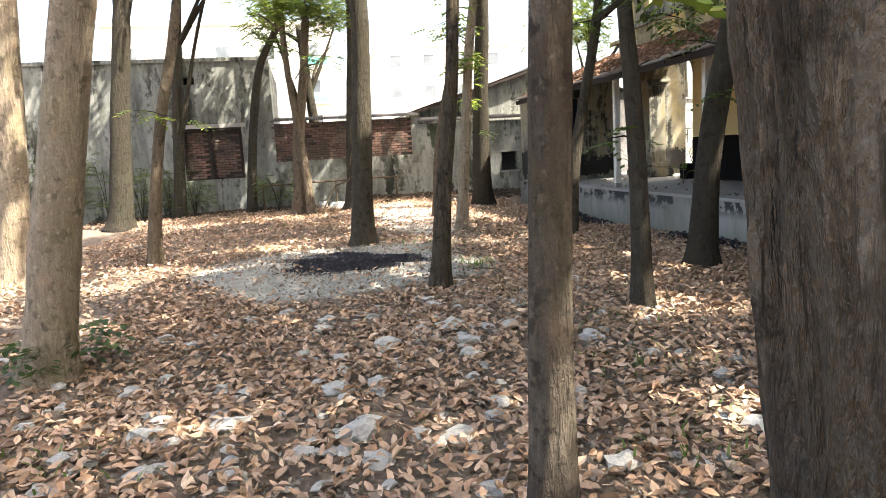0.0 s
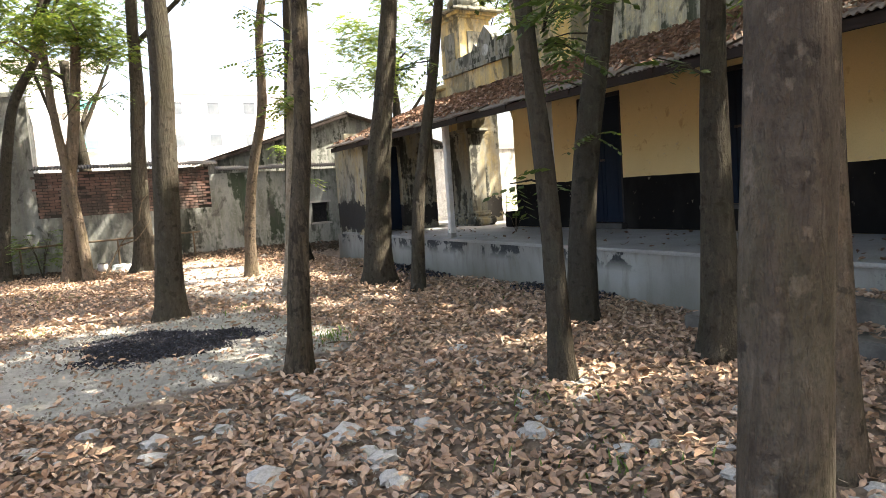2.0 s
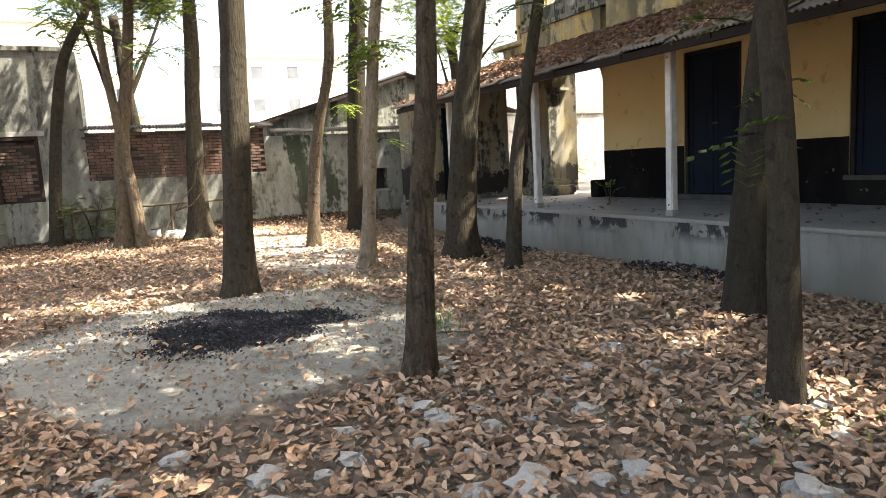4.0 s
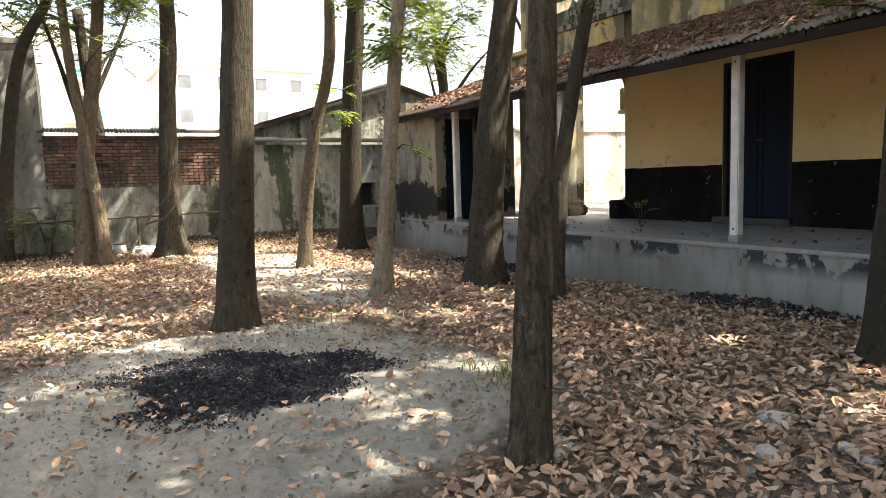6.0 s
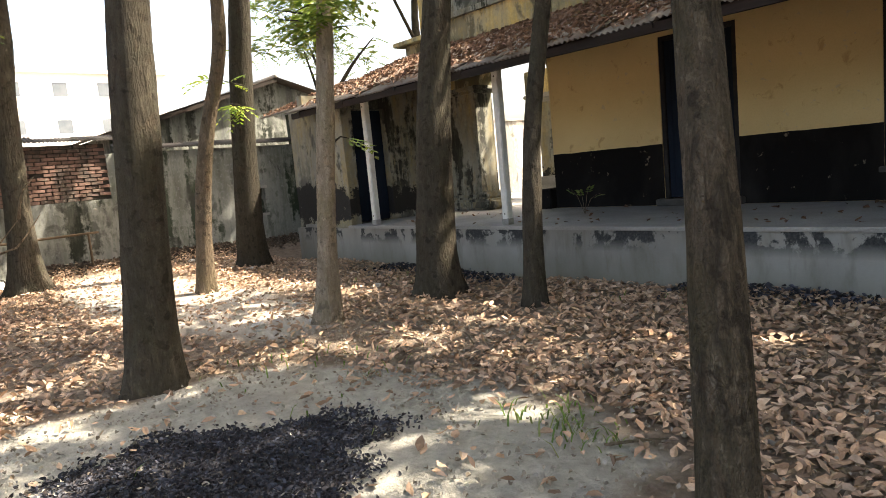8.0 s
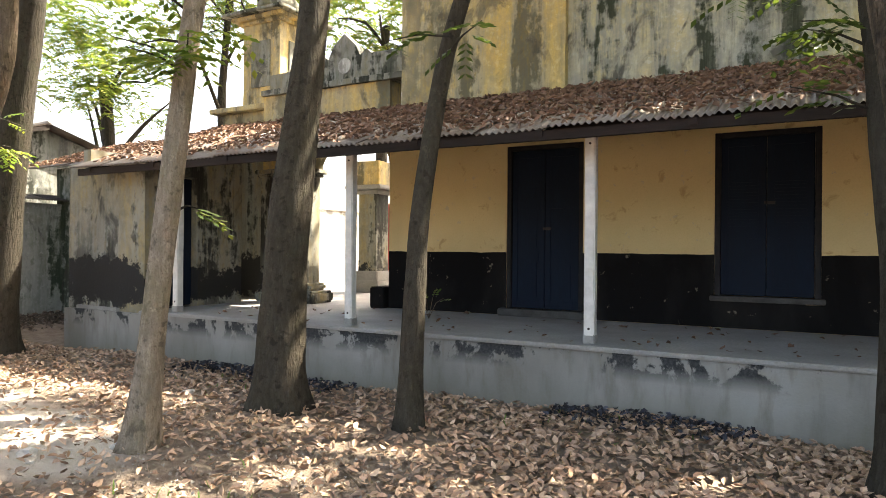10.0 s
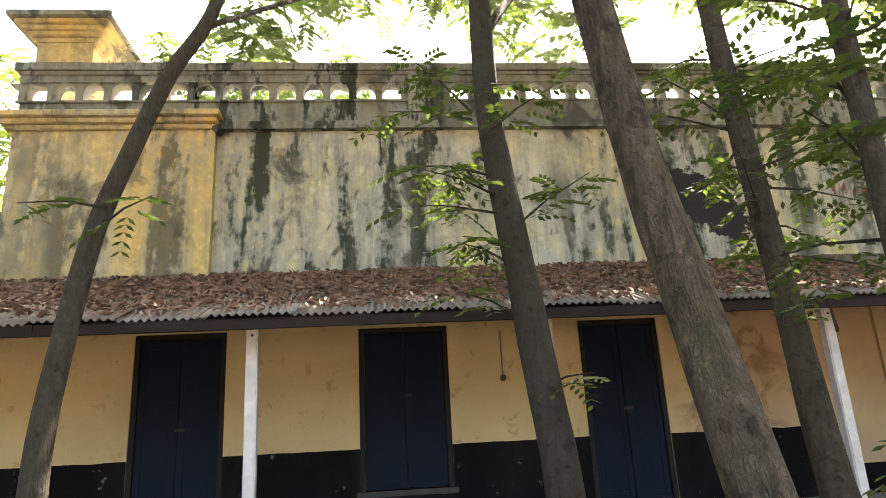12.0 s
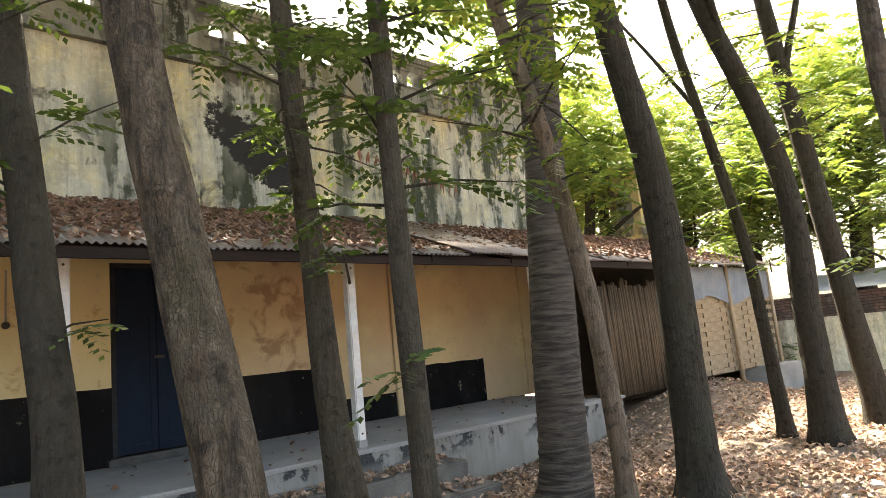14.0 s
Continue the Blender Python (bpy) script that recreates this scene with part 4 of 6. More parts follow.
# gate tower with stepped cornice and dome finial
def gate_tower(x, y, z0):
    t = thing("gate_tower", (x, y, z0), "ochre masonry turret with stepped cornice and domed cap", "turret", "gate turrets")
    part("shaft", rough_up(boxes(((-0.5, -0.5, 0), (0.5, 0.5, 1.75))), 3, 0.01), BAY, t)
    part("niche", boxes(((-0.26, -0.53, 0.45), (0.26, -0.5, 1.4)), ((-0.53, -0.26, 0.45), (-0.5, 0.26, 1.4)), ((0.5, -0.26, 0.45), (0.53, 0.26, 1.4)), bevel=0.01), FRIEZE, t, "framed niche panels")
    for i, (w, a, b) in enumerate(((0.58, 1.75, 1.82), (0.68, 1.82, 1.90), (0.82, 1.90, 1.97), (0.5, 1.97, 2.1))):
        part("cornice", boxes(((-w, -w, a), (w, w, b)), bevel=0.015), FRIEZE if i > 1 else BAY, t)
    v, f = tube([(0, 0, 2.1), (0, 0, 2.25), (0, 0, 2.4), (0, 0, 2.5), (0, 0, 2.6)], [0.42, 0.46, 0.36, 0.16, 0.05], 16)
    part("dome", mesh_of("dome", v, f, FRIEZE, True), FRIEZE, t)
    part("lower_shaft", boxes(((-0.55, -0.55, -z0), (0.55, 0.55, -0.1))), ROOM, t)
    part("base_slab", boxes(((-1.0, -0.95, -0.1), (0.95, 0.9, 0.0)), ((-0.8, -0.75, -0.3), (0.8, 0.75, -0.1)), bevel=0.015), BAY, t, "broad projecting ledge")
    return t


gate_tower(-7.75, 3.55, 4.45)
gate_tower(19.0, 3.6, 4.3)
bm = boxes(((13.0, 2.6, 0.2), (19.6, 2.9, 3.95)))
tagged(part("wall_side_porch", bm, COMPOUND), "plain cream plaster wall behind the hut", "wall", kind="structure")

# yard wall with scrawl behind the passage
YX = -13.0
yard = tagged(part("wall_yard", rough_up(boxes(((YX - 0.25, 3.7, -0.2), (YX, 16.0, 3.0))), 10, 0.01), YARD), "sunlit white limewashed yard wall", "wall", kind="structure")
tagged(part("wall_coping", boxes(((YX - 0.31, 3.7, 3.0), (YX + 0.06, 16.0, 3.09)), bevel=0.01), CEMENT), "grey coping on the yard wall", "coping", kind="structure")
scrawl = thing("wall_scrawl", (YX + 0.012, 7.56, 1.72), "rough black brush scrawl on the white wall", "graffiti")
scrawl.rotation_euler = (0, 0, math.pi / 2)
rr = random.Random(9)
for k in range(8):
    x = -0.55 + 0.15 * k
    part("stroke", boxes(((x, 0.0, -0.25 + 0.1 * math.sin(k)), (x + 0.035, 0.006, 0.1 + 0.1 * math.sin(k * 1.7)))), INK, scrawl)
    if k % 2:
        part("stroke", boxes(((x - 0.08, 0.0, 0.02 + 0.06 * math.sin(k)), (x + 0.06, 0.006, 0.055 + 0.06 * math.sin(k)))), INK, scrawl)
part("stroke", boxes(((-0.6, 0.0, 0.2), (0.55, 0.006, 0.235))), INK, scrawl)
pier = thing("yard_pillar", (-6.98, 6.0, 0.6), "weathered grey masonry pillar with a heavy corbelled head", "pillar")
part("shaft", rough_up(boxes(((-0.25, -0.25, 0.5), (0.25, 0.25, 2.3))), 3, 0.012), ROOM, pier)
part("base", boxes(((-0.42, -0.42, 0.0), (0.42, 0.42, 0.28)), ((-0.34, -0.34, 0.28), (0.34, 0.34, 0.5)), bevel=0.02), CEMENT, pier)
part("capital", boxes(((-0.32, -0.32, 2.3), (0.32, 0.32, 2.4)), ((-0.5, -0.5, 2.4), (0.5, 0.5, 2.5)), bevel=0.02), CEMENT, pier)
part("head", rough_up(boxes(((-0.46, -0.46, 2.5), (0.46, 0.46, 3.05)), bevel=0.02), 2, 0.02), BAY, pier, "crumbling ochre head block")
tagged(part("red_board", boxes(((-8.2, 8.2, 0.0), (-5.0, 8.26, 2.85))), REDPAINT), "faded red painted hoarding behind the yard", "hoarding")

# ---------------------------------------------------------------- far walls on the west side
WX = -12.5
shed = thing("shed", (WX, -11, 0), "large dark cement shed with stained walls", "shed", kind="structure")
IS = Matrix.Translation(shed.location).inverted()
cells = wall_cells((-16.5, -7.3), (-0.3, 4.8), [(-10.13, -8.33, 1.12, 2.74), (-9.95, -9.6, 4.1, 4.32)])
bm = boxes(*[((WX - 0.35, a, c), (WX, b, d)) for a, b, c, d in cells])
bmesh.ops.remove_doubles(bm, verts=bm.verts[:], dist=0.001)
bm.transform(IS)
part("front_wall", bm, SHED, shed)
bm = boxes(((WX - 6, -7.7, -0.3), (WX - 0.35, -7.3, 4.8)), ((WX - 6, -16.5, -0.3), (WX - 0.35, -16.2, 4.78)), ((WX - 6.3, -16.5, -0.3), (WX - 6, -7.3, 4.78)))
bm.transform(IS)
part("side_wall", bm, SHED, shed)
bm = rough_up(boxes(((WX - 6.3, -16.55, 4.78), (WX + 0.06, -7.36, 4.9))), 8, 0.01)
bm.transform(IS)
part("roof_slab", bm, SHED, shed)
bm = boxes(((WX, -10.33, 2.74), (WX + 0.03, -8.18, 2.86)))
bm.transform(IS)
part("lintel", bm, CEMENT, shed)
win = thing("bricked_window", (WX, -9.35, 1.12), "old shed window filled in with loose brickwork", "bricked-up window")
IW = Matrix.Translation(win.location).inverted()


def wput(nm, bmx, mat, lab=""):
    bmx.transform(IW)
    return part(nm, bmx, mat, win, lab)


wput("backing", boxes(((WX - 0.3, -10.13, 1.12), (WX - 0.14, -8.33, 2.74))), MORTAR)
for y in (-10.13, -9.3, -8.41):
    wput("frame_post", boxes(((WX - 0.14, y, 1.12), (WX + 0.02, y + 0.08, 2.72)), bevel=0.008), DARKWOOD)
wput("frame_head", boxes(((WX - 0.14, -10.05, 2.64), (WX + 0.02, -8.41, 2.72)), bevel=0.008), DARKWOOD)

bwall = thing("wall_brick", (WX, -5.2, 0), "old compound wall, bare red brick above blackened plaster", "wall", kind="structure")
IB = Matrix.Translation(bwall.location).inverted()


def bput(nm, bmx, mat, lab=""):
    bmx.transform(IB)
    return part(nm, bmx, mat, bwall, lab)


bput("core", boxes(((WX - 0.3, -7.3, -0.3), (WX - 0.05, -2.82, 2.78))), MORTAR)
bput("plaster_foot", rough_up(boxes(((WX - 0.05, -7.3, -0.3), (WX + 0.02, -2.82, 1.56))), 12, 0.015), SHED, "black-stained crumbling plaster")
pw = thing("wall_plaster", (WX, -0.8, 0), "grey plastered compound wall with rain stains", "wall", kind="structure")
IPW = Matrix.Translation(pw.location).inverted()
bm = boxes(*[((WX - 0.3, a, c), (WX, b, d)) for a, b, c, d in wall_cells((-2.82, 1.9), (-0.3, 2.55), [(0.3, 0.88, 0.82, 1.46)])])
bmesh.ops.remove_doubles(bm, verts=bm.verts[:], dist=0.001)
bm.transform(IPW)
part("face", bm, GREYWALL, pw)
# Black panel behind the vent hole, its colour standing in for the dark inside.
bm = boxes(((WX - 0.5, 0.2, 0.6), (WX - 0.31, 1.0, 1.7)))
bm.transform(IPW)
part("vent_back", bm, CHAR, pw, "black panel standing in for the dark inside the vent")
bm = boxes(((WX - 0.1, 0.24, 1.46), (WX + 0.03, 0.94, 1.53)), ((WX - 0.1, 0.24, 0.76), (WX + 0.03, 0.94, 0.82)), bevel=0.006)
bm.transform(IPW)
part("vent_frame", bm, CEMENT, pw)
bm = rough_up(boxes(((WX - 0.3, 1.9, -0.3), (-9.05, 2.1, 3.35))), 6, 0.012)
tagged(part("wall_return", bm, GREYWALL), "grey plaster wall joining the end room", "wall", kind="structure")

V, F = corrugated(0.84, 0.62)
cap_mesh = mesh_of("cap_sheet", V, F, DARKSHEET, True)
cap = thing("wall_sheet_cap", (WX, -3, 2.9), "corrugated sheets laid along the wall top", "sheet roof", kind="structure")
y = -7.4
while y < 1.5:
    ob = part("cap_sheet", cap_mesh, SHEET, cap)
    z = 2.84 if y < -3.3 else 2.62
    ob.matrix_local = Matrix.Translation(-cap.location) @ Matrix.Translation((WX + 0.18, y, z)) @ Matrix.Rotation(radians(90), 4, "Z") @ Matrix.Rotation(radians(14 + rr.uniform(-2, 2)), 4, "X")
    y += 0.80

# low sheet roof over the return wall
lean = thing("low_lean_to_roof", (-11, 2.4, 3.5), "rusty corrugated lean-to roof strewn with leaves", "sheet roof", kind="structure")
V, F = corrugated(0.84, 2.6)
lean_mesh = mesh_of("lean_sheet", V, F, SHEET, True)
for k in range(7):
    ob = part("lean_sheet", lean_mesh, SHEET, lean)
    ob.matrix_local = Matrix.Translation(-lean.location) @ Matrix.Translation((-13.6 + 0.8 * k, 1.55 + rr.uniform(-0.06, 0.06), 3.36 + (0.006 if k % 2 else 0.0))) @ Matrix.Rotation(radians(20), 4, "X")
lr = np.random.RandomState(41)
lx, ls = lr.uniform(-13.5, -8.2, 2600), lr.uniform(0.02, 2.3, 2600)
scatter_leaves("low_roof_leaf_litter", lx, 1.55 + ls * math.cos(radians(20)), 3.38 + ls * math.sin(radians(20)) + lr.uniform(0.0, 0.05, 2600), 0.10, ROOFLITTER, "dry brown leaves lying on the low sheet roof", "leaf litter", 0.35, (0.0, math.tan(radians(20))), seed=42)

# gabled house behind the wall
def gabled_house(x, y0, yr, eave, ridge, depth, label):
    """A house whose gable end faces +x; its ridge runs along x at yr."""
    t = thing("low_house", (x, yr, 0), label, "house")
    inv = Matrix.Translation(t.location).inverted()
    y1 = 2 * yr - y0
    gable = extrude_outline([(y0, -0.3), (y1, -0.3), (y1, eave), (yr, ridge), (y0, eave)], 0.0, depth)
    gable.transform(Matrix(((0, -1, 0, x), (1, 0, 0, 0), (0, 0, 1, 0), (0, 0, 0, 1))))
    bmesh.ops.recalc_face_normals(gable, faces=gable.faces[:])
    gable.transform(inv)
    part("wall", gable, SHED, t)
    pitch = math.atan2(ridge - eave, yr - y0)
    V, F = corrugated(0.84, math.hypot(yr - y0, ridge - eave) + 0.45)
    sheet = mesh_of("house_sheet", V, F, SHEET, True)
    for k in range(int(depth / 0.8) + 1):
        px = x + 0.35 - 0.84 - 0.8 * k
        for flip in (0, 1):
            ob = part("roof_sheet", sheet, SHEET, t)
            edge = Vector((px, y0 - 0.42 * math.cos(pitch), eave + 0.06 - 0.42 * math.sin(pitch) + (0.006 if k % 2 else 0)))
            if flip:
                edge = Vector((px + 0.84, 2 * yr - edge.y, edge.z))
            ob.matrix_local = inv @ Matrix.Translation(edge) @ Matrix.Rotation(math.pi * flip, 4, "Z") @ Matrix.Rotation(pitch, 4, "X")
    v, f = tube([(x + 0.36, yr, ridge + 0.1), (x - depth, yr, ridge + 0.1)], [0.06, 0.06], 10)
    part("ridge_cap", mesh_of("ridge_cap", [inv @ Vector(q) for q in v], f, PALESHEET, True), PALESHEET, t)
    verge = boxes(((0.0, -0.03, -0.05), (math.hypot(yr - y0, ridge - eave) + 0.4, 0.03, 0.07)))
    verge.transform(inv @ Matrix.Translation((x + 0.3, y0 - 0.4 * math.cos(pitch), eave - 0.02 - 0.4 * math.sin(pitch))) @ Matrix.Rotation(math.pi / 2, 4, "Z") @ Matrix.Rotation(-pitch, 4, "Y"))
    part("verge_board", verge, DARKWOOD, t)


gabled_house(-14.3, -2.2, 2.4, 3.12, 4.5, 6.0, "low stained house with a rusty gabled sheet roof")


def apartment(x, y0, y1, top, label, floors, bays, balcony):
    t = thing("apartment_building", (x, (y0 + y1) / 2, 0), label, "apartment building")
    inv = Matrix.Translation(t.location).inverted()

    def put(nm, bmx, mat, parent=t):
        bmx.transform(inv)
        return part(nm, bmx, mat, parent)
    put("wall", boxes(((x - 10, y0, 0), (x, y1, top))), FARWHITE)
    put("roof", boxes(((x - 10.3, y0 - 0.3, top), (x + 0.4, y1 + 0.3, top + 0.3))), FARWHITE)
    for i in range(floors):
        for k in range(bays):
            yy = y0 + (k + 0.5) * (y1 - y0) / bays
            z = 1.2 + i * 3.1
            w = put("window", boxes(((x, yy - 0.65, z), (x + 0.06, yy + 0.65, z + 1.3)), bevel=0.01), FARWHITE)
            put("pane", boxes(((x + 0.062, yy - 0.55, z + 0.08), (x + 0.075, yy + 0.55, z + 1.22))), GLASSY, w)
            if balcony and k % 3 == 1:
                b = put("balcony", boxes(((x, yy - 1.4, z - 0.9), (x + 1.1, yy + 1.4, z - 0.75)), ((x + 1.02, yy - 1.4, z - 0.75), (x + 1.1, yy + 1.4, z + 0.05))), FARWHITE)
                put("panel", boxes(((x + 1.102, yy - 0.4, z - 0.7), (x + 1.12, yy + 1.3, z))), TEAL, b)


apartment(-52, -22, -3, 13.5, "far white apartment block with balconies", 4, 5, True)
apartment(-60, 2, 16, 12.5, "far white apartment block behind trees", 4, 4, False)


# ---------------------------------------------------------------- bamboo hut and the east side
hut = thing("bamboo_hut", (14.5, 0, 0.3), "lean-to hut of woven bamboo mats under the sheet roof", "hut")
IH = Matrix.Translation(hut.location).inverted()


def hput(nm, bmx, mat, lab=""):
    bmx.transform(IH)
    return part(nm, bmx, mat, hut, lab)


rr = random.Random(21)
x = 11.0
while x < 13.65:
    w = rr.uniform(0.05, 0.085)
    v, f = tube([(x, -0.02 + rr.uniform(-0.02, 0.02), 0.55), (x + rr.uniform(-0.03, 0.03), 0.0, 1.6), (x + rr.uniform(-0.04, 0.04), 0.02, 2.55 + rr.uniform(-0.1, 0.1))], [w / 2] * 3, 6)
    ob = part("pole", mesh_of("pole", [IH @ Vector(q) for q in v], f, DARKBAMBOO, True), DARKBAMBOO, hut)
    x += w * 1.05
mat_strip = boxes(((0, -0.008, 0), (0.505, 0.004, 0.0985)), bevel=0.003)
strip_mesh = bpy.data.meshes.new("mat_strip")
mat_strip.to_mesh(strip_mesh)
mat_strip.free()
strip_mesh.materials.append(BAMBOO)
for r in range(17):
    for k in range(8):
        ob = part("mat_strip", strip_mesh, BAMBOO, hut)
        px = 13.8 + k * 0.5 + (0.25 if r % 2 else 0.0)
        ob.matrix_local = IH @ Matrix.Translation((px, -0.12 + 0.012 * ((r + k) % 2) - 0.12 * (px - 13.8) / 4, 0.62 + r * 0.098)) @ Matrix.Rotation(radians(rr.uniform(-1.6, 1.6)), 4, "Y")
hput("mat_backing", boxes(((13.75, -0.085, 0.6), (14.9, -0.07, 2.3)), ((14.9, -0.115, 0.6), (16.2, -0.1, 2.3)), ((16.2, -0.15, 0.6), (18.0, -0.135, 2.3))), DARKBAMBOO)
for px in (13.72, 15.9, 18.1):
    v, f = tube([(px, -0.28, 0.0), (px, -0.25, 2.9)], [0.05, 0.045], 8)
    part("pole", mesh_of("corner_pole", [IH @ Vector(q) for q in v], f, BAMBOO, True), BAMBOO, hut)
bm = boxes(((13.8, -0.20, 2.15), (18.1, -0.185, 2.86)))
bmesh.ops.subdivide_edges(bm, edges=[e for e in bm.edges if e.calc_length() > 0.3], cuts=14, use_grid_fill=True)
for v in bm.verts:
    q = noise.noise(Vector((v.co.x * 2.2, v.co.z * 1.5, 3)))
    v.co.y += 0.08 * q - 0.04
    if v.co.z < 2.3:
        v.co.z += 0.25 * noise.noise(Vector((v.co.x * 0.9, 2, 3)))
hput("tarpaulin", bm, TARP, "sagging grey tarpaulin")
hput("foot_block", rough_up(boxes(((16.9, -0.65, -0.2), (18.3, 0.2, 0.62)), bevel=0.02), 3, 0.02), CEMENT, "grey concrete foot block")
hput("inner_wall", boxes(((13.03, 2.38, 0.0), (18.4, 2.55, 3.9))), DARKBAMBOO)
hput("end_wall", boxes(((18.2, -0.1, 0.0), (18.35, 2.38, 3.0))), DARKBAMBOO)

EX = 22.5
ewall = thing("wall_east", (EX, -4, 0), "cream plastered compound wall with bare brick top", "wall", kind="structure")
IE = Matrix.Translation(ewall.location).inverted()
for nm, lo, hi, mt in (("plaster", (EX, -24, -0.3), (EX + 0.3, 14, 1.55), COMPOUND), ("brick_top", (EX + 0.02, -24, 1.55), (EX + 0.28, 14, 2.2), MORTAR)):
    bm = boxes((lo, hi))
    bm.transform(IE)
    part(nm, bm, mt, ewall)
V, F = corrugated(0.84, 2.4)
es_mesh = mesh_of("shed_sheet", V, F, PALESHEET, True)
es = thing("east_shed_roof", (EX + 1, -4, 2.3), "pale corrugated shed roof beyond the compound wall", "sheet roof", kind="structure")
for k in range(16):
    ob = part("shed_sheet", es_mesh, PALESHEET, es)
    ob.matrix_local = Matrix.Translation(-es.location) @ Matrix.Translation((EX - 0.2, 0.9 - k * 0.8, 2.28)) @ Matrix.Rotation(radians(-90), 4, "Z") @ Matrix.Rotation(radians(14), 4, "X")


# ---------------------------------------------------------------- trees
def pinnate(rs, base, aim, length, leaflets, size, V, F):
    """One compound leaf: leaflets in pairs along a drooping stalk."""
    aim = aim.normalized()
    side = aim.cross(Vector((0, 0, 1)))
    if side.length < 0.1:
        side = Vector((1, 0, 0))
    side.normalize()
    up = side.cross(aim)
    for k in range(leaflets):
        t = (k + 1.2) / (leaflets + 0.4)
        p = base + aim * (length * t) - Vector((0, 0, 1)) * (length * 0.35 * t * t)
        for sgn in (-1, 1):
            d = (side * sgn * 0.85 + aim * 0.5 + up * rs.uniform(-0.25, 0.1) - Vector((0, 0, 0.25))).normalized()
            w = aim.cross(d).normalized().cross(d) * (size * 0.22)
            tip = p + d * size * rs.uniform(0.85, 1.1)
            m = p + d * size * 0.45
            n = len(V)
            V += [p, m + w, tip, m - w]
            F.append((n, n + 1, n + 2, n + 3))


def crown_mesh(name, seed, radius, height, clusters, mat, leaf=0.13, count=15, spread=0.37):
    """A loose crown of pinnate leaves in uneven tufts round a few boughs, origin at its middle."""
    rs = random.Random(seed)
    V, F = [], []
    tufts = []
    for _ in range(count):
        a, r = rs.uniform(0, 2 * math.pi), radius * math.sqrt(rs.uniform(0.02, 1))
        tufts.append(Vector((r * math.cos(a), r * math.sin(a), height * rs.uniform(-0.5, 0.5))))
    for _ in range(clusters):
        c = rs.choice(tufts)
        p = c + Vector((rs.gauss(0, spread), rs.gauss(0, spread), rs.gauss(0, 0.28)))
        a = rs.uniform(0, 2 * math.pi)
        pinnate(rs, p, Vector((math.cos(a), math.sin(a), rs.uniform(-0.4, 0.45))), rs.uniform(0.30, 0.5), 6, leaf, V, F)
    return mesh_of(name, V, F, mat), tufts


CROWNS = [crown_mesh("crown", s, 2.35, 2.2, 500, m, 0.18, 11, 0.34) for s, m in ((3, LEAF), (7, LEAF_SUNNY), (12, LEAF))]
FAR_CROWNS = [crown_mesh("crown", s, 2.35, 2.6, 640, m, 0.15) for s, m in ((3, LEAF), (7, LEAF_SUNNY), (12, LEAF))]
limb_rs = random.Random(77)


FOLIAGE = {}


def spray(t, base, aim, seed, n=9, mat=LEAF, leaf=0.10, length=0.7):
    """A low twig with compound leaves, part of the tree t. base is in the world."""
    rs = random.Random(seed)
    b = Vector(base) - t.location
    a = Vector(aim).normalized()
    end = b + a * length
    v, f = tube([b, b + a * length * 0.5 + Vector((0, 0, 0.04)), end], [0.014, 0.009, 0.004], 5)
    part("twig", mesh_of("twig", v, f, BARK_DARK), BARK_DARK, t)
    V, F = FOLIAGE.setdefault((t.name, mat.name), (t, mat, [], []))[2:]
    for k in range(n):
        p = b + a * length * rs.uniform(0.25, 1.0)
        q = rs.uniform(0, 2 * math.pi)
        pinnate(rs, p, a * 0.6 + Vector((math.cos(q), math.sin(q), rs.uniform(-0.5, 0.3))), rs.uniform(0.22, 0.4), 5, leaf, V, F)


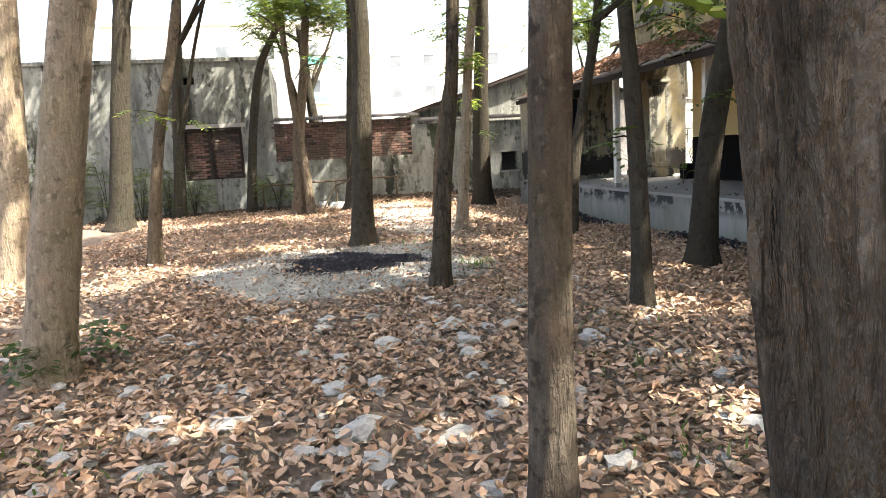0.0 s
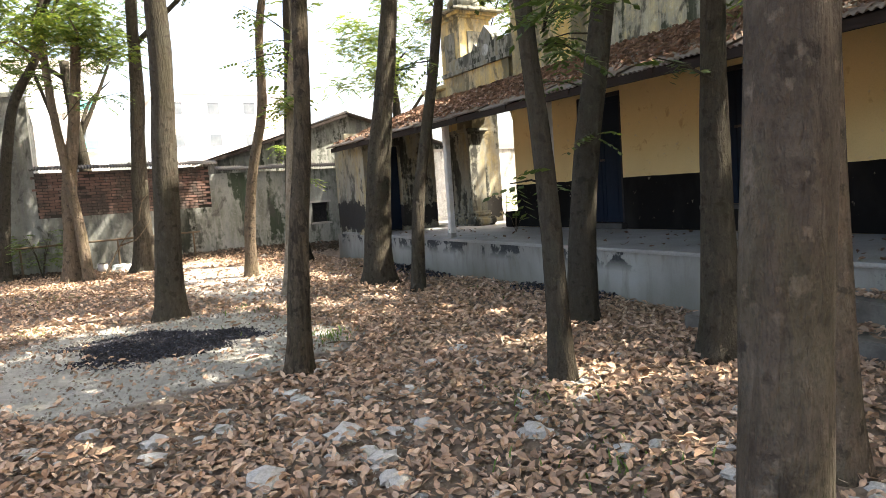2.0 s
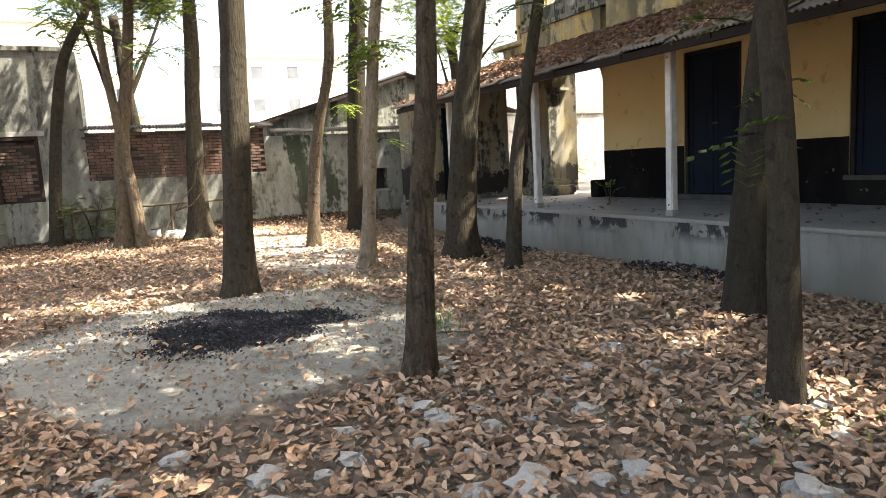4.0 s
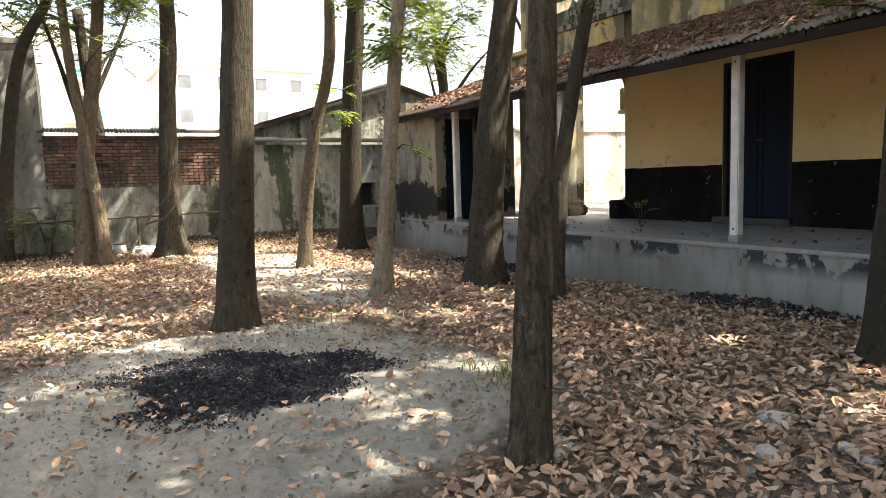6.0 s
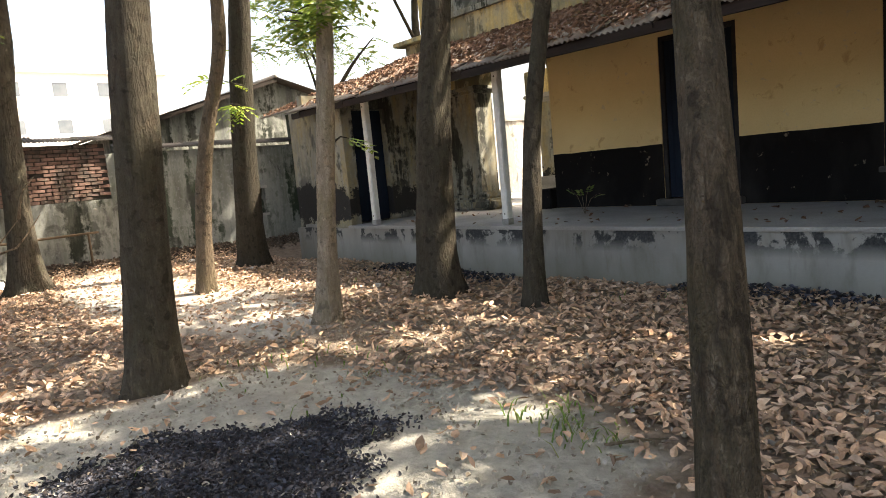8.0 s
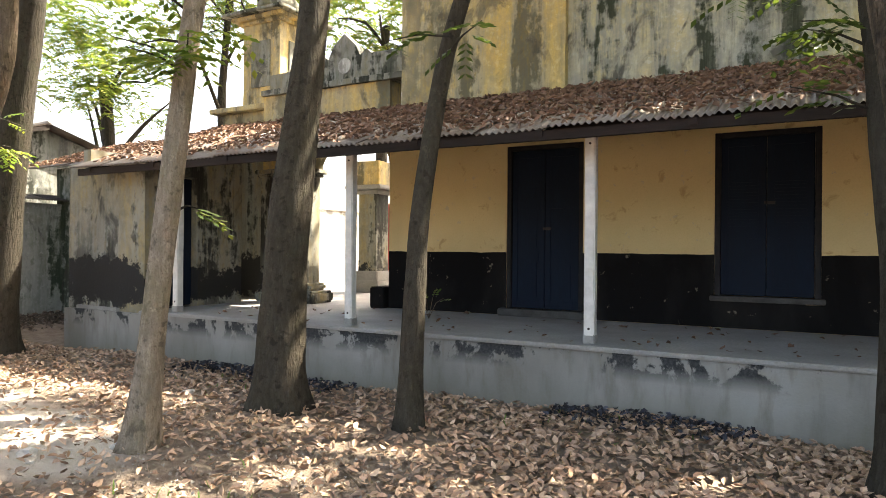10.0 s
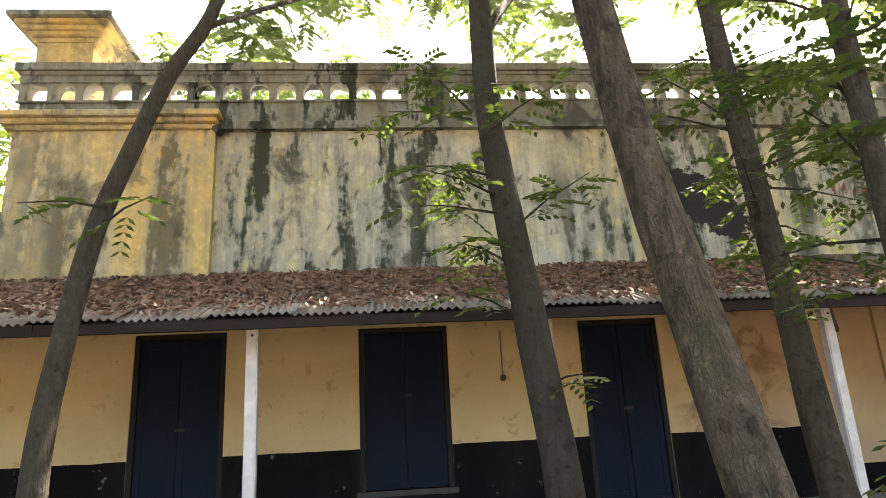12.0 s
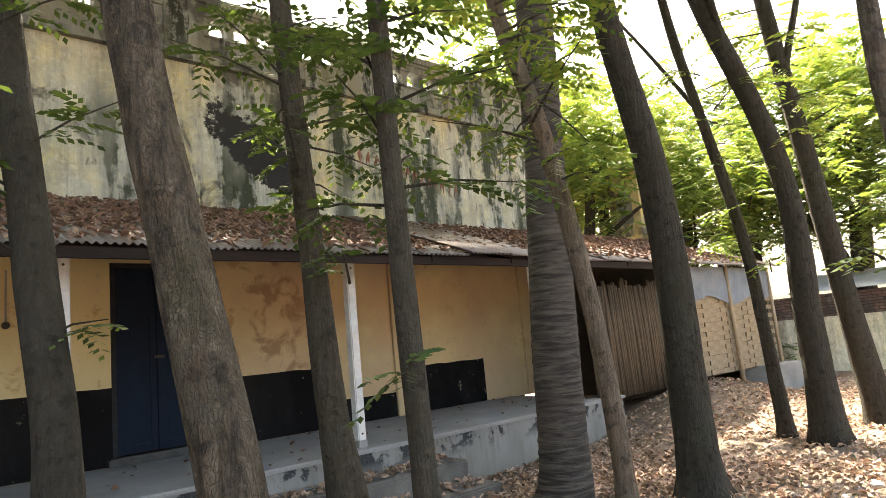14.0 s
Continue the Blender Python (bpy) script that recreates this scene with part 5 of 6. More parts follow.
def tree(pts, radii, mat, label, crown=0, top=9.0, seed=0, sides=14, ring=0.14, shake=0.10, lobes=4, crown_scale=1.0, group="grove trees", limbs=5, shade_crown_at=None, name="tree", ribs=0.0):
    """A tree whose trunk runs through pts; it is carried on to the height top."""
    base = Vector(pts[0])
    base.z = float(ground_height(np.array(base.x), np.array(base.y))) - 0.05
    t = thing(name, base, label, "tree", group)
    P = [Vector(p) - base for p in pts]
    P[0].z = 0.0
    d = (P[-1] - P[-2]).normalized()
    d = (d * 0.7 + Vector((0, 0, 0.5))).normalized()
    R = list(radii)
    while P[-1].z < top:
        P.append(P[-1] + d * 1.6 + Vector((limb_rs.uniform(-0.15, 0.15), limb_rs.uniform(-0.15, 0.15), 0)))
        R.append(R[-1] * 0.86)
    v, f = tube(P, R, sides, shake, seed, ring, lobes, True, ribs)
    part("trunk", mesh_of("trunk", v, f, mat, True), mat, t)
    if crown is None:
        return t
    me, tufts = (CROWNS if group == "grove trees" else FAR_CROWNS)[crown]
    # A given place moves the unseen crown off its trunk to steer its shade.
    c = P[-1] + Vector((0, 0, 0.3)) if shade_crown_at is None else Vector(shade_crown_at) - base
    spin = Matrix.Rotation(seed * 2.1, 4, "Z")
    for k in range(limbs):
        i = len(P) - 1 - min(k // 2, 2)
        start = P[i] * 0.6 + P[i - 1] * 0.4
        end = c + (spin @ tufts[(k * 2 + seed) % len(tufts)]) * crown_scale
        midp = start.lerp(end, 0.5) + Vector((limb_rs.uniform(-0.2, 0.2), limb_rs.uniform(-0.2, 0.2), 0.25))
        r0 = R[i] * 0.55
        v, f = tube([start, midp, end], [r0, r0 * 0.6, 0.012], 7, 0.08, seed + k, 0.35)
        part("limb", mesh_of("limb", v, f, mat, True), mat, t)
    for extra, off in ((1.0, (0, 0, 0)), (0.85, (limb_rs.uniform(-1.3, 1.3), limb_rs.uniform(-1.3, 1.3), 1.2))):
        if extra < 1 and group == "grove trees":
            continue
        ob = part("crown", me, mat, t)
        ob.matrix_local = Matrix.Translation(c + Vector(off)) @ spin @ Matrix.Rotation(extra * 3, 4, "Z") @ Matrix.Scale(crown_scale * extra, 4)
    return t


# Crowns with their own place are set by where their shade should fall.
SMOOTH = "slender grove tree with smooth grey-brown trunk"
A = tree([(-2.022, -5.534, 0), (-1.966, -5.496, 0.8), (-1.917, -5.456, 1.6), (-1.875, -5.413, 2.4), (-1.823, -5.345, 3.6)], [0.2311, 0.1809, 0.1726, 0.1644, 0.1548], BARK, "stout dark grove tree with flared foot beside the ash floor", 0, 9.5, 1)
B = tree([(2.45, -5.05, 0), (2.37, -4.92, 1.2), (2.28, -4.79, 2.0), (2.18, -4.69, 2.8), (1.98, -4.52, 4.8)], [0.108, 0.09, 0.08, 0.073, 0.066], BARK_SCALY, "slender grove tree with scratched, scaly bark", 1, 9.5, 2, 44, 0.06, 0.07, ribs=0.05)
C = tree([(4.24, -3.47, 0), (4.208, -3.479, 1.2), (4.165, -3.5, 2.0), (4.109, -3.54, 2.8), (3.998, -3.62, 4.8)], [0.098, 0.082, 0.079, 0.07, 0.064], BARK, SMOOTH + " and pale foot", 0, 9.0, 3, shade_crown_at=(5.8, -1.3, 9.3))
D = tree([(-2.62, -1.93, 0), (-2.643, -1.851, 1.2), (-2.64, -1.764, 2.0), (-2.639, -1.639, 2.8), (-2.637, -1.33, 4.8)], [0.268, 0.225, 0.215, 0.19, 0.15], BARK, "thick leaning tree with scarred trunk beside the plinth", 2, 9.5, 4)
E_ = tree([(-2.535, -3.591, 0), (-2.48, -3.535, 0.8), (-2.423, -3.475, 1.6), (-2.364, -3.412, 2.4), (-2.273, -3.311, 3.6)], [0.1328, 0.1033, 0.0955, 0.0902, 0.0837], BARK_TAN_SUNLIT, "slender tree with tan bark coloured pale as if sunlit", 1, 9.0, 5)
Ft = tree([(-6.686, -3.225, 0), (-6.555, -3.214, 0.8), (-6.399, -3.163, 1.6), (-6.219, -3.071, 2.4), (-5.902, -2.858, 3.6)], [0.1527, 0.125, 0.1139, 0.108, 0.0988], BARK_PALE, "thin leaning tree with pale knotty bark", 0, 8.5, 6)
G = tree([(-1.08, -1.95, 0), (-1.08, -1.855, 1.2), (-1.115, -1.699, 2.0), (-1.03, -1.45, 3.34), (-0.76, -1.45, 4.18), (-0.5, -1.45, 4.88), (-0.12, -1.45, 5.64)], [0.118, 0.102, 0.09, 0.084, 0.076, 0.07, 0.062], BARK, "thin crooked tree with a cracked foot", 0, 8.5, 7, shade_crown_at=(1.3, 1.9, 9.3), crown_scale=1.1)
Pt = tree([(-8.624, -1.507, 0), (-8.506, -1.53, 0.8), (-8.38, -1.543, 1.6), (-8.248, -1.549, 2.4), (-8.036, -1.541, 3.6), (-7.809, -1.514, 4.8)], [0.2896, 0.2658, 0.2418, 0.2195, 0.2012, 0.1829], BARK_DARK, "dark straight tree near the end room", 2, 8.6, 8, shade_crown_at=(-9.6, 0.8, 8.9))
O = tree([(-10.153, -5.05, 0), (-10.167, -5.028, 0.8), (-10.191, -4.995, 1.6), (-10.226, -4.953, 2.4), (-10.298, -4.87, 3.6), (-10.393, -4.764, 4.8)], [0.3259, 0.2401, 0.2066, 0.1851, 0.173, 0.163], BARK, "tree with flared foot before the brick wall", 2, 8.6, 9, shade_crown_at=(-9.8, -2.4, 8.9))
J1 = tree([(-10.0, -6.7, 0), (-9.95, -6.6, 1.2), (-9.92, -6.55, 2.2), (-9.7, -6.25, 4.0)], [0.22, 0.19, 0.165, 0.12], BARK_PALE, "pale twin-stemmed tree before the brick wall", 1, 5.6, 10, crown_scale=0.55, limbs=2)
J2 = tree([(-9.6, -6.35, 0), (-9.66, -6.42, 1.2), (-9.75, -6.55, 2.6), (-9.8, -6.7, 4.2)], [0.14, 0.12, 0.105, 0.09], BARK_PALE, "thin pale stem leaning on its neighbour", 1, 5.8, 11, crown_scale=0.5, limbs=2)
S1 = tree([(-11.9, -8.2, 0), (-11.85, -7.95, 2.3), (-11.75, -7.55, 4.4), (-11.6, -6.9, 5.7)], [0.16, 0.13, 0.12, 0.10], BARK_DARK, "crooked dark tree against the shed", 0, 7.4, 12, shade_crown_at=(-10.0, -5.4, 8.8))
H = tree([(-1.511, -8.959, 0), (-1.46, -8.867, 0.8), (-1.418, -8.739, 1.6), (-1.386, -8.577, 2.4), (-1.356, -8.269, 3.6)], [0.1155, 0.1005, 0.0882, 0.084, 0.0743], BARK_PALE, "thin leaning tree with scarred bark", 0, 8.5, 13)
H2 = tree([(-9.0, -11.35, 0), (-8.96, -11.15, 1.6), (-8.93, -11.0, 3.0), (-8.86, -10.65, 5.6)], [0.34, 0.27, 0.25, 0.2], BARK_DARK, "thick dark forked tree before the shed", 2, 7.6, 14, shade_crown_at=(-9.6, -10.6, 8.8), crown_scale=1.1)
H3 = tree([(-11.4, -10.25, 0), (-11.4, -10.0, 3.2), (-11.35, -9.7, 6.2)], [0.18, 0.15, 0.13], BARK_DARK, "dark tree beside the bricked window", 2, 7.4, 15, shade_crown_at=(-10.3, -8.2, 8.8))
I1 = tree([(4.383, -8.54, 0), (4.418, -8.378, 0.8), (4.452, -8.215, 1.6), (4.486, -8.051, 2.4), (4.538, -7.806, 3.6)], [0.1995, 0.1747, 0.161, 0.1558, 0.1531], BARK_TAN_SUNLIT, "stout tree with fissured bark coloured pale as if sunlit", 1, 9.0, 16, 20, 0.10)
I2 = tree([(-0.79, -10.72, 0), (-0.76, -10.56, 1.6), (-0.71, -10.33, 3.9)], [0.26, 0.2, 0.17], BARK_TAN_SUNLIT, "tree at the grove edge, bark coloured pale as if sunlit", 1, 9.0, 17)
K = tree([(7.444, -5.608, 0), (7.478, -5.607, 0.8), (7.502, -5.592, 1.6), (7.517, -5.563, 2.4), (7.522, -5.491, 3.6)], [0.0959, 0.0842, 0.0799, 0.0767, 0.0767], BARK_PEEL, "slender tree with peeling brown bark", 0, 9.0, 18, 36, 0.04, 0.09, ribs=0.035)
Lt = tree([(6.397, -3.439, 0), (6.366, -3.438, 0.8), (6.321, -3.404, 1.6), (6.263, -3.337, 2.4), (6.151, -3.174, 3.6), (6.01, -2.936, 4.8)], [0.105, 0.085, 0.083, 0.083, 0.08, 0.076], BARK_PALE, "thin leaning tree with a split foot", 1, 9.0, 19)
M = tree([(4.66, -2.07, 0), (4.551, -1.96, 1.2), (4.521, -1.916, 2.0), (4.496, -1.862, 2.8), (4.434, -1.728, 4.8)], [0.21, 0.13, 0.12, 0.105, 0.1], BARK, "slender leaning tree with flared, scratched foot", 0, 9.0, 20, shade_crown_at=(6.6, 0.6, 9.3))
N = tree([(2.6, -1.8, 0), (2.607, -1.704, 1.2), (2.563, -1.545, 2.0), (2.522, -1.342, 2.8), (2.42, -0.838, 4.8)], [0.2, 0.145, 0.14, 0.14, 0.13], BARK_DARK, "leaning dark tree beside the plinth", 0, 9.5, 21, shade_crown_at=(3.2, 1.9, 9.9), crown_scale=1.15)
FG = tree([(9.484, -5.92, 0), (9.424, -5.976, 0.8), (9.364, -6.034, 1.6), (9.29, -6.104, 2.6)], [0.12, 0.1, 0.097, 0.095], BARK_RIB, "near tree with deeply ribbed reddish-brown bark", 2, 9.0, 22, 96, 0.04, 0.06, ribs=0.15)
Q = tree([(7.98, -3.26, 0), (7.99, -3.24, 0.5), (7.99, -3.22, 3.1), (7.74, -2.99, 5.5)], [0.26, 0.205, 0.175, 0.145], BARK_DARK, "stout dark tree with spreading roots", 1, 9.5, 23, shade_crown_at=(8.8, 0.3, 9.8))
St = tree([(11.17, -2.88, 0), (11.12, -2.83, 1.5), (11.02, -2.74, 3.1), (10.67, -2.38, 5.9)], [0.11, 0.085, 0.08, 0.07], BARK, "thin bending tree above the leaf bank", 1, 8.0, 24, shade_crown_at=(11.9, 2.3, 9.3))
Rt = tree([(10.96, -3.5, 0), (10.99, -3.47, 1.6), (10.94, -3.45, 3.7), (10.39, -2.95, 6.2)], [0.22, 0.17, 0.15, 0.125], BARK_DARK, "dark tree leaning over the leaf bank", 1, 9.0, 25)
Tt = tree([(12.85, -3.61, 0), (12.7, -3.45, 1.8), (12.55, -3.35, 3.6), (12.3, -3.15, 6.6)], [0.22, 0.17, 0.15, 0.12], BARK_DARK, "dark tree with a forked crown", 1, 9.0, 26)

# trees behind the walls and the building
# Crown 1 carries the leaves coloured as if sunlit.
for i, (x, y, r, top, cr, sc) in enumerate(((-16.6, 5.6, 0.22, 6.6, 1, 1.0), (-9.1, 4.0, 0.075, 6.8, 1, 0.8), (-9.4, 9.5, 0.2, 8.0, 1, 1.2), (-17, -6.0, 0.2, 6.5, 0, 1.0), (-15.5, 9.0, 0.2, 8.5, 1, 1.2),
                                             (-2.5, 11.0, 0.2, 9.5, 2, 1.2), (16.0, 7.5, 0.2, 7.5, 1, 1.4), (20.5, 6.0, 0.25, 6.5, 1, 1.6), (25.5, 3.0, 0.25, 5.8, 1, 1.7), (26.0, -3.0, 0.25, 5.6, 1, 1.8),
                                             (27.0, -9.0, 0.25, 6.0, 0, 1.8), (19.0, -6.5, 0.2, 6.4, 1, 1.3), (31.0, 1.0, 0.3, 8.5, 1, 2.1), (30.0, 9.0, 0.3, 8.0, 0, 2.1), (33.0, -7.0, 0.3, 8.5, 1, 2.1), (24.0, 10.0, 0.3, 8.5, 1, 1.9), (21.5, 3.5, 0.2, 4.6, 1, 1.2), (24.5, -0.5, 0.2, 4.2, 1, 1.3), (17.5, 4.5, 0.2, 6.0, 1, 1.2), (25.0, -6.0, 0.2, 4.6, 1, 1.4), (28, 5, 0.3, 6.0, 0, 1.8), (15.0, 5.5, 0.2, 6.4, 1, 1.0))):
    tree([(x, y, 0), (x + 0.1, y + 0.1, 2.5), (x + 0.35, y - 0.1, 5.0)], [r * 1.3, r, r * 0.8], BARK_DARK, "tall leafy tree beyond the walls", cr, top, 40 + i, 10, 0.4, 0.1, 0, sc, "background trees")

# ringed palm
palm = thing("palm_tree", (7.15, -2.15, -0.05), "stout palm with dark ringed trunk", "palm tree")
PP = [(0, 0, 0), (0.03, -0.03, 0.35), (0.07, -0.07, 1.7), (0.14, -0.14, 3.6), (0.22, -0.22, 5.7), (0.3, -0.3, 8.5)]
v, f = tube(PP, [0.36, 0.275, 0.25, 0.225, 0.21, 0.2], 24, 0.05, 3, 0.03, 0)
ringed = []
for i, q in enumerate(v):
    k = i // 24
    ringed.append(Vector((q[0], q[1], q[2])) + Vector((q[0] - PP[1][0], q[1] - PP[1][1], 0)) * ((0.03 if k % 5 == 0 else (0.015 if k % 5 == 1 else 0.0)) * (0.4 + abs(noise.noise(Vector((q[0] * 6, q[1] * 6, q[2] * 2)))) * 2)))
part("trunk", mesh_of("trunk", ringed, f, PALMBARK, True), PALMBARK, palm)
rs = random.Random(5)
for k in range(14):
    a = k * 2.4
    V, F = [], []
    base = Vector((0.3, -0.3, 8.5))
    for j in range(26):
        tt = j / 26
        p = base + Vector((math.cos(a), math.sin(a), 0)) * (2.6 * tt) + Vector((0, 0, 0.9 * tt - 2.0 * tt * tt))
        for sg in (-1, 1):
            s = Vector((-math.sin(a), math.cos(a), 0)) * sg
            tip = p + s * 0.55 + Vector((math.cos(a), math.sin(a), -0.5)) * 0.35
            n = len(V)
            V += [p, p.lerp(tip, 0.5) + Vector((0.02, 0.02, 0.03)), tip, p.lerp(tip, 0.5) - Vector((0.02, 0.02, -0.0))]
            F.append((n, n + 1, n + 2, n + 3))
    part("frond", mesh_of("frond", V, F, LEAF), LEAF, palm)

# low leafy twigs on the nearer trunks
sr = random.Random(31)
for t, base, aim, n, length, mt in (
        (M, (4.42, -1.88, 3.3), (-0.6, -0.8, 0.35), 10, 0.9, LEAF), (M, (4.40, -1.85, 3.7), (0.8, -0.6, 0.1), 12, 1.0, LEAF), (M, (4.36, -1.8, 4.2), (-0.8, -0.2, 0.4), 12, 0.9, LEAF),
        (M, (4.34, -1.78, 4.4), (0.7, -0.7, 0.3), 12, 0.9, LEAF), (C, (4.17, -3.42, 2.75), (0.75, -0.5, 0.0), 12, 0.9, LEAF), (C, (4.17, -3.42, 3.1), (-0.7, -0.3, 0.35), 10, 0.6, LEAF),
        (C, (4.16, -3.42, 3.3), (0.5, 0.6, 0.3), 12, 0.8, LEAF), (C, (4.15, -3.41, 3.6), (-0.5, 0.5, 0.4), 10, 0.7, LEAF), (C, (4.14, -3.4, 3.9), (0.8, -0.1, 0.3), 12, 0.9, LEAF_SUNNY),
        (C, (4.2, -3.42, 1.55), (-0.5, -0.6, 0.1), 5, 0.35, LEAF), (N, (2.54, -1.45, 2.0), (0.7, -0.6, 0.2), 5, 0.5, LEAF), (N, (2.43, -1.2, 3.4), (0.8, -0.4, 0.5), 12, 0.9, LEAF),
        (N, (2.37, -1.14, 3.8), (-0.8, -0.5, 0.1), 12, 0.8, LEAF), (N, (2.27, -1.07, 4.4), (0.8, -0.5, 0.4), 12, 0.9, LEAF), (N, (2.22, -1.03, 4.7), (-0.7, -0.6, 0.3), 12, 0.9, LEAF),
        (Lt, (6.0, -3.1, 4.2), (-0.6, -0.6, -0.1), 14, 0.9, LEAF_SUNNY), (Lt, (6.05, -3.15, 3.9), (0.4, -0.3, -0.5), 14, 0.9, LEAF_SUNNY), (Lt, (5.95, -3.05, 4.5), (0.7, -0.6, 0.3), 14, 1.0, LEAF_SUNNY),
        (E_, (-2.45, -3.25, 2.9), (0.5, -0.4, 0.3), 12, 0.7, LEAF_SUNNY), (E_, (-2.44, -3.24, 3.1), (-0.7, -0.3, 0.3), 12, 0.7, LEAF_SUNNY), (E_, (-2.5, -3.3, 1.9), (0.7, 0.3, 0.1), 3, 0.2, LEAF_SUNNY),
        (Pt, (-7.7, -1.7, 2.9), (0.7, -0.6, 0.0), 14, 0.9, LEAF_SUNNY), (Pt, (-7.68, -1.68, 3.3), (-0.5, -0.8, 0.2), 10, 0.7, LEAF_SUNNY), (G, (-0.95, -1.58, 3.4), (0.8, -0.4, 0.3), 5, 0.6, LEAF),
        (G, (-0.9, -1.56, 3.6), (-0.8, -0.5, -0.1), 5, 0.6, LEAF), (H, (-0.95, -8.36, 2.3), (-0.4, -0.7, 0.2), 6, 0.7, LEAF_SUNNY), (H, (-0.95, -8.36, 2.2), (0.3, 0.7, 0.2), 4, 0.4, LEAF_SUNNY),
        (K, (7.4, -5.37, 2.0), (0.3, 0.9, 0.5), 4, 0.45, LEAF_SUNNY), (J1, (-9.3, -6.15, 4.1), (0.5, 0.8, 0.2), 16, 1.3, LEAF), (J1, (-9.3, -6.15, 4.4), (0.5, -0.8, 0.3), 16, 1.4, LEAF),
        (J2, (-9.4, -6.5, 3.8), (0.7, 0.5, 0.5), 14, 1.1, LEAF), (M, (4.7, -2.12, 2.3), (-0.5, -0.6, 0.4), 5, 0.5, LEAF), (N, (2.5, -1.33, 2.6), (-0.9, -0.5, 0.3), 5, 0.7, LEAF)):
    spray(t, base, aim, sr.randrange(9999), n, mt, 0.10, length)
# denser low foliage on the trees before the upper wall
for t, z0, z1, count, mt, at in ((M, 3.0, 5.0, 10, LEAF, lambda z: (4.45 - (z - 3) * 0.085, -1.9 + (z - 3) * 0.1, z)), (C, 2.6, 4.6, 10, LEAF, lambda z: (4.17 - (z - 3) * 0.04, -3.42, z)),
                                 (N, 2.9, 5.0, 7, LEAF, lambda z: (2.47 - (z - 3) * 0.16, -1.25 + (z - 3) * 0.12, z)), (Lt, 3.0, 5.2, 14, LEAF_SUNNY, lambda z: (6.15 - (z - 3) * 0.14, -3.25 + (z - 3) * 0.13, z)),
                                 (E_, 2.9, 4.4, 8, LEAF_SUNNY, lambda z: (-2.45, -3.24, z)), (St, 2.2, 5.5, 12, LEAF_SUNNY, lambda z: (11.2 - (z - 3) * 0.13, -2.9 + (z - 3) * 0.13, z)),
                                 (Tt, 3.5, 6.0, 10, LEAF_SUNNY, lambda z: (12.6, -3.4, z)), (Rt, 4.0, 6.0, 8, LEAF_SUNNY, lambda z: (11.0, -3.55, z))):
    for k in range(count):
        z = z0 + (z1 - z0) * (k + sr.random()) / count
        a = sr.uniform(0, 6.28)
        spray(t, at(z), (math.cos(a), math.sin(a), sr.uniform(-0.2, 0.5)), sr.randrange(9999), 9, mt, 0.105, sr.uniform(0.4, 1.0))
for t, mt, V, F in FOLIAGE.values():
    tagged(part("foliage", mesh_of("foliage", V, F, mt), mt, t), kind="stuff")
V, F = [], []
for k in range(14):
    p = Vector((4.6 + 0.09 * k, -2.55 + 0.01 * k, 3.35 - 0.012 * k)) - C.location
    for j in range(3):
        d = Vector((sr.uniform(-0.3, 0.3), sr.uniform(-0.3, 0.3), -1)).normalized() * sr.uniform(0.08, 0.15)
        n = len(V)
        V += [p, p + d * 0.5 + Vector((0.025, 0.02, 0)), p + d, p + d * 0.5 - Vector((0.025, 0.01, 0))]
        F.append((n, n + 1, n + 2, n + 3))
tagged(part("dead_leaves", mesh_of("dead_leaves", V, F, DEADLEAF), DEADLEAF, C, "hanging dead brown leaves"), kind="stuff")

# ---------------------------------------------------------------- stones, tufts and litter
stone_meshes = []
for s in range(6):
    bm = bmesh.new()
    bmesh.ops.create_icosphere(bm, subdivisions=2, radius=1.0)
    for v in bm.verts:
        q = v.co.copy()
        v.co *= 0.95 + 0.55 * noise.noise(q * 1.2 + Vector((s * 9, 0, 0))) + 0.32 * noise.noise(q * 2.6 + Vector((s, 4, 0)))
        v.co.z *= 0.55
        v.co.x *= 1.2
        v.co.z = max(v.co.z, -0.3)
    me = bpy.data.meshes.new("stone")
    bm.to_mesh(me)
    bm.free()
    me.materials.append(STONE)
    stone_meshes.append(me)
sr = random.Random(12)
spots = [(2.23, -4.79, 0.07), (4.96, -4.31, 0.10), (4.27, -5.34, 0.11), (4.57, -5.93, 0.11), (4.76, -5.28, 0.09), (5.98, -5.39, 0.08), (6.39, -5.75, 0.08), (5.93, -7.5, 0.10), (5.92, -7.0, 0.09), (6.21, -6.3, 0.11), (6.87, -4.15, 0.12)]
while len(spots) < 270:
    x, y = sr.uniform(2.8, 9.0), sr.gauss(-5.6, 1.5)
    if y < -2.6 and (x - 7.4) ** 2 + (y + 5.4) ** 2 > 0.05:
        spots.append((x, y, 0.02 + 0.07 * sr.random() ** 2))
for cx, cy in ((4.25, -3.40), (2.36, -4.89), (6.5, -3.58)):
    for k in range(7):
        a = k * 0.9
        spots.append((cx + 0.14 * math.cos(a), cy + 0.14 * math.sin(a), 0.05))
for k in range(70):
    spots.append((sr.uniform(4.6, 8.6), sr.uniform(-8.4, -5.2), sr.uniform(0.03, 0.075)))
while len(spots) < 400:
    spots.append((sr.uniform(-12, -2), sr.uniform(-6, -1.5), 0.02 + 0.06 * sr.random() ** 2))
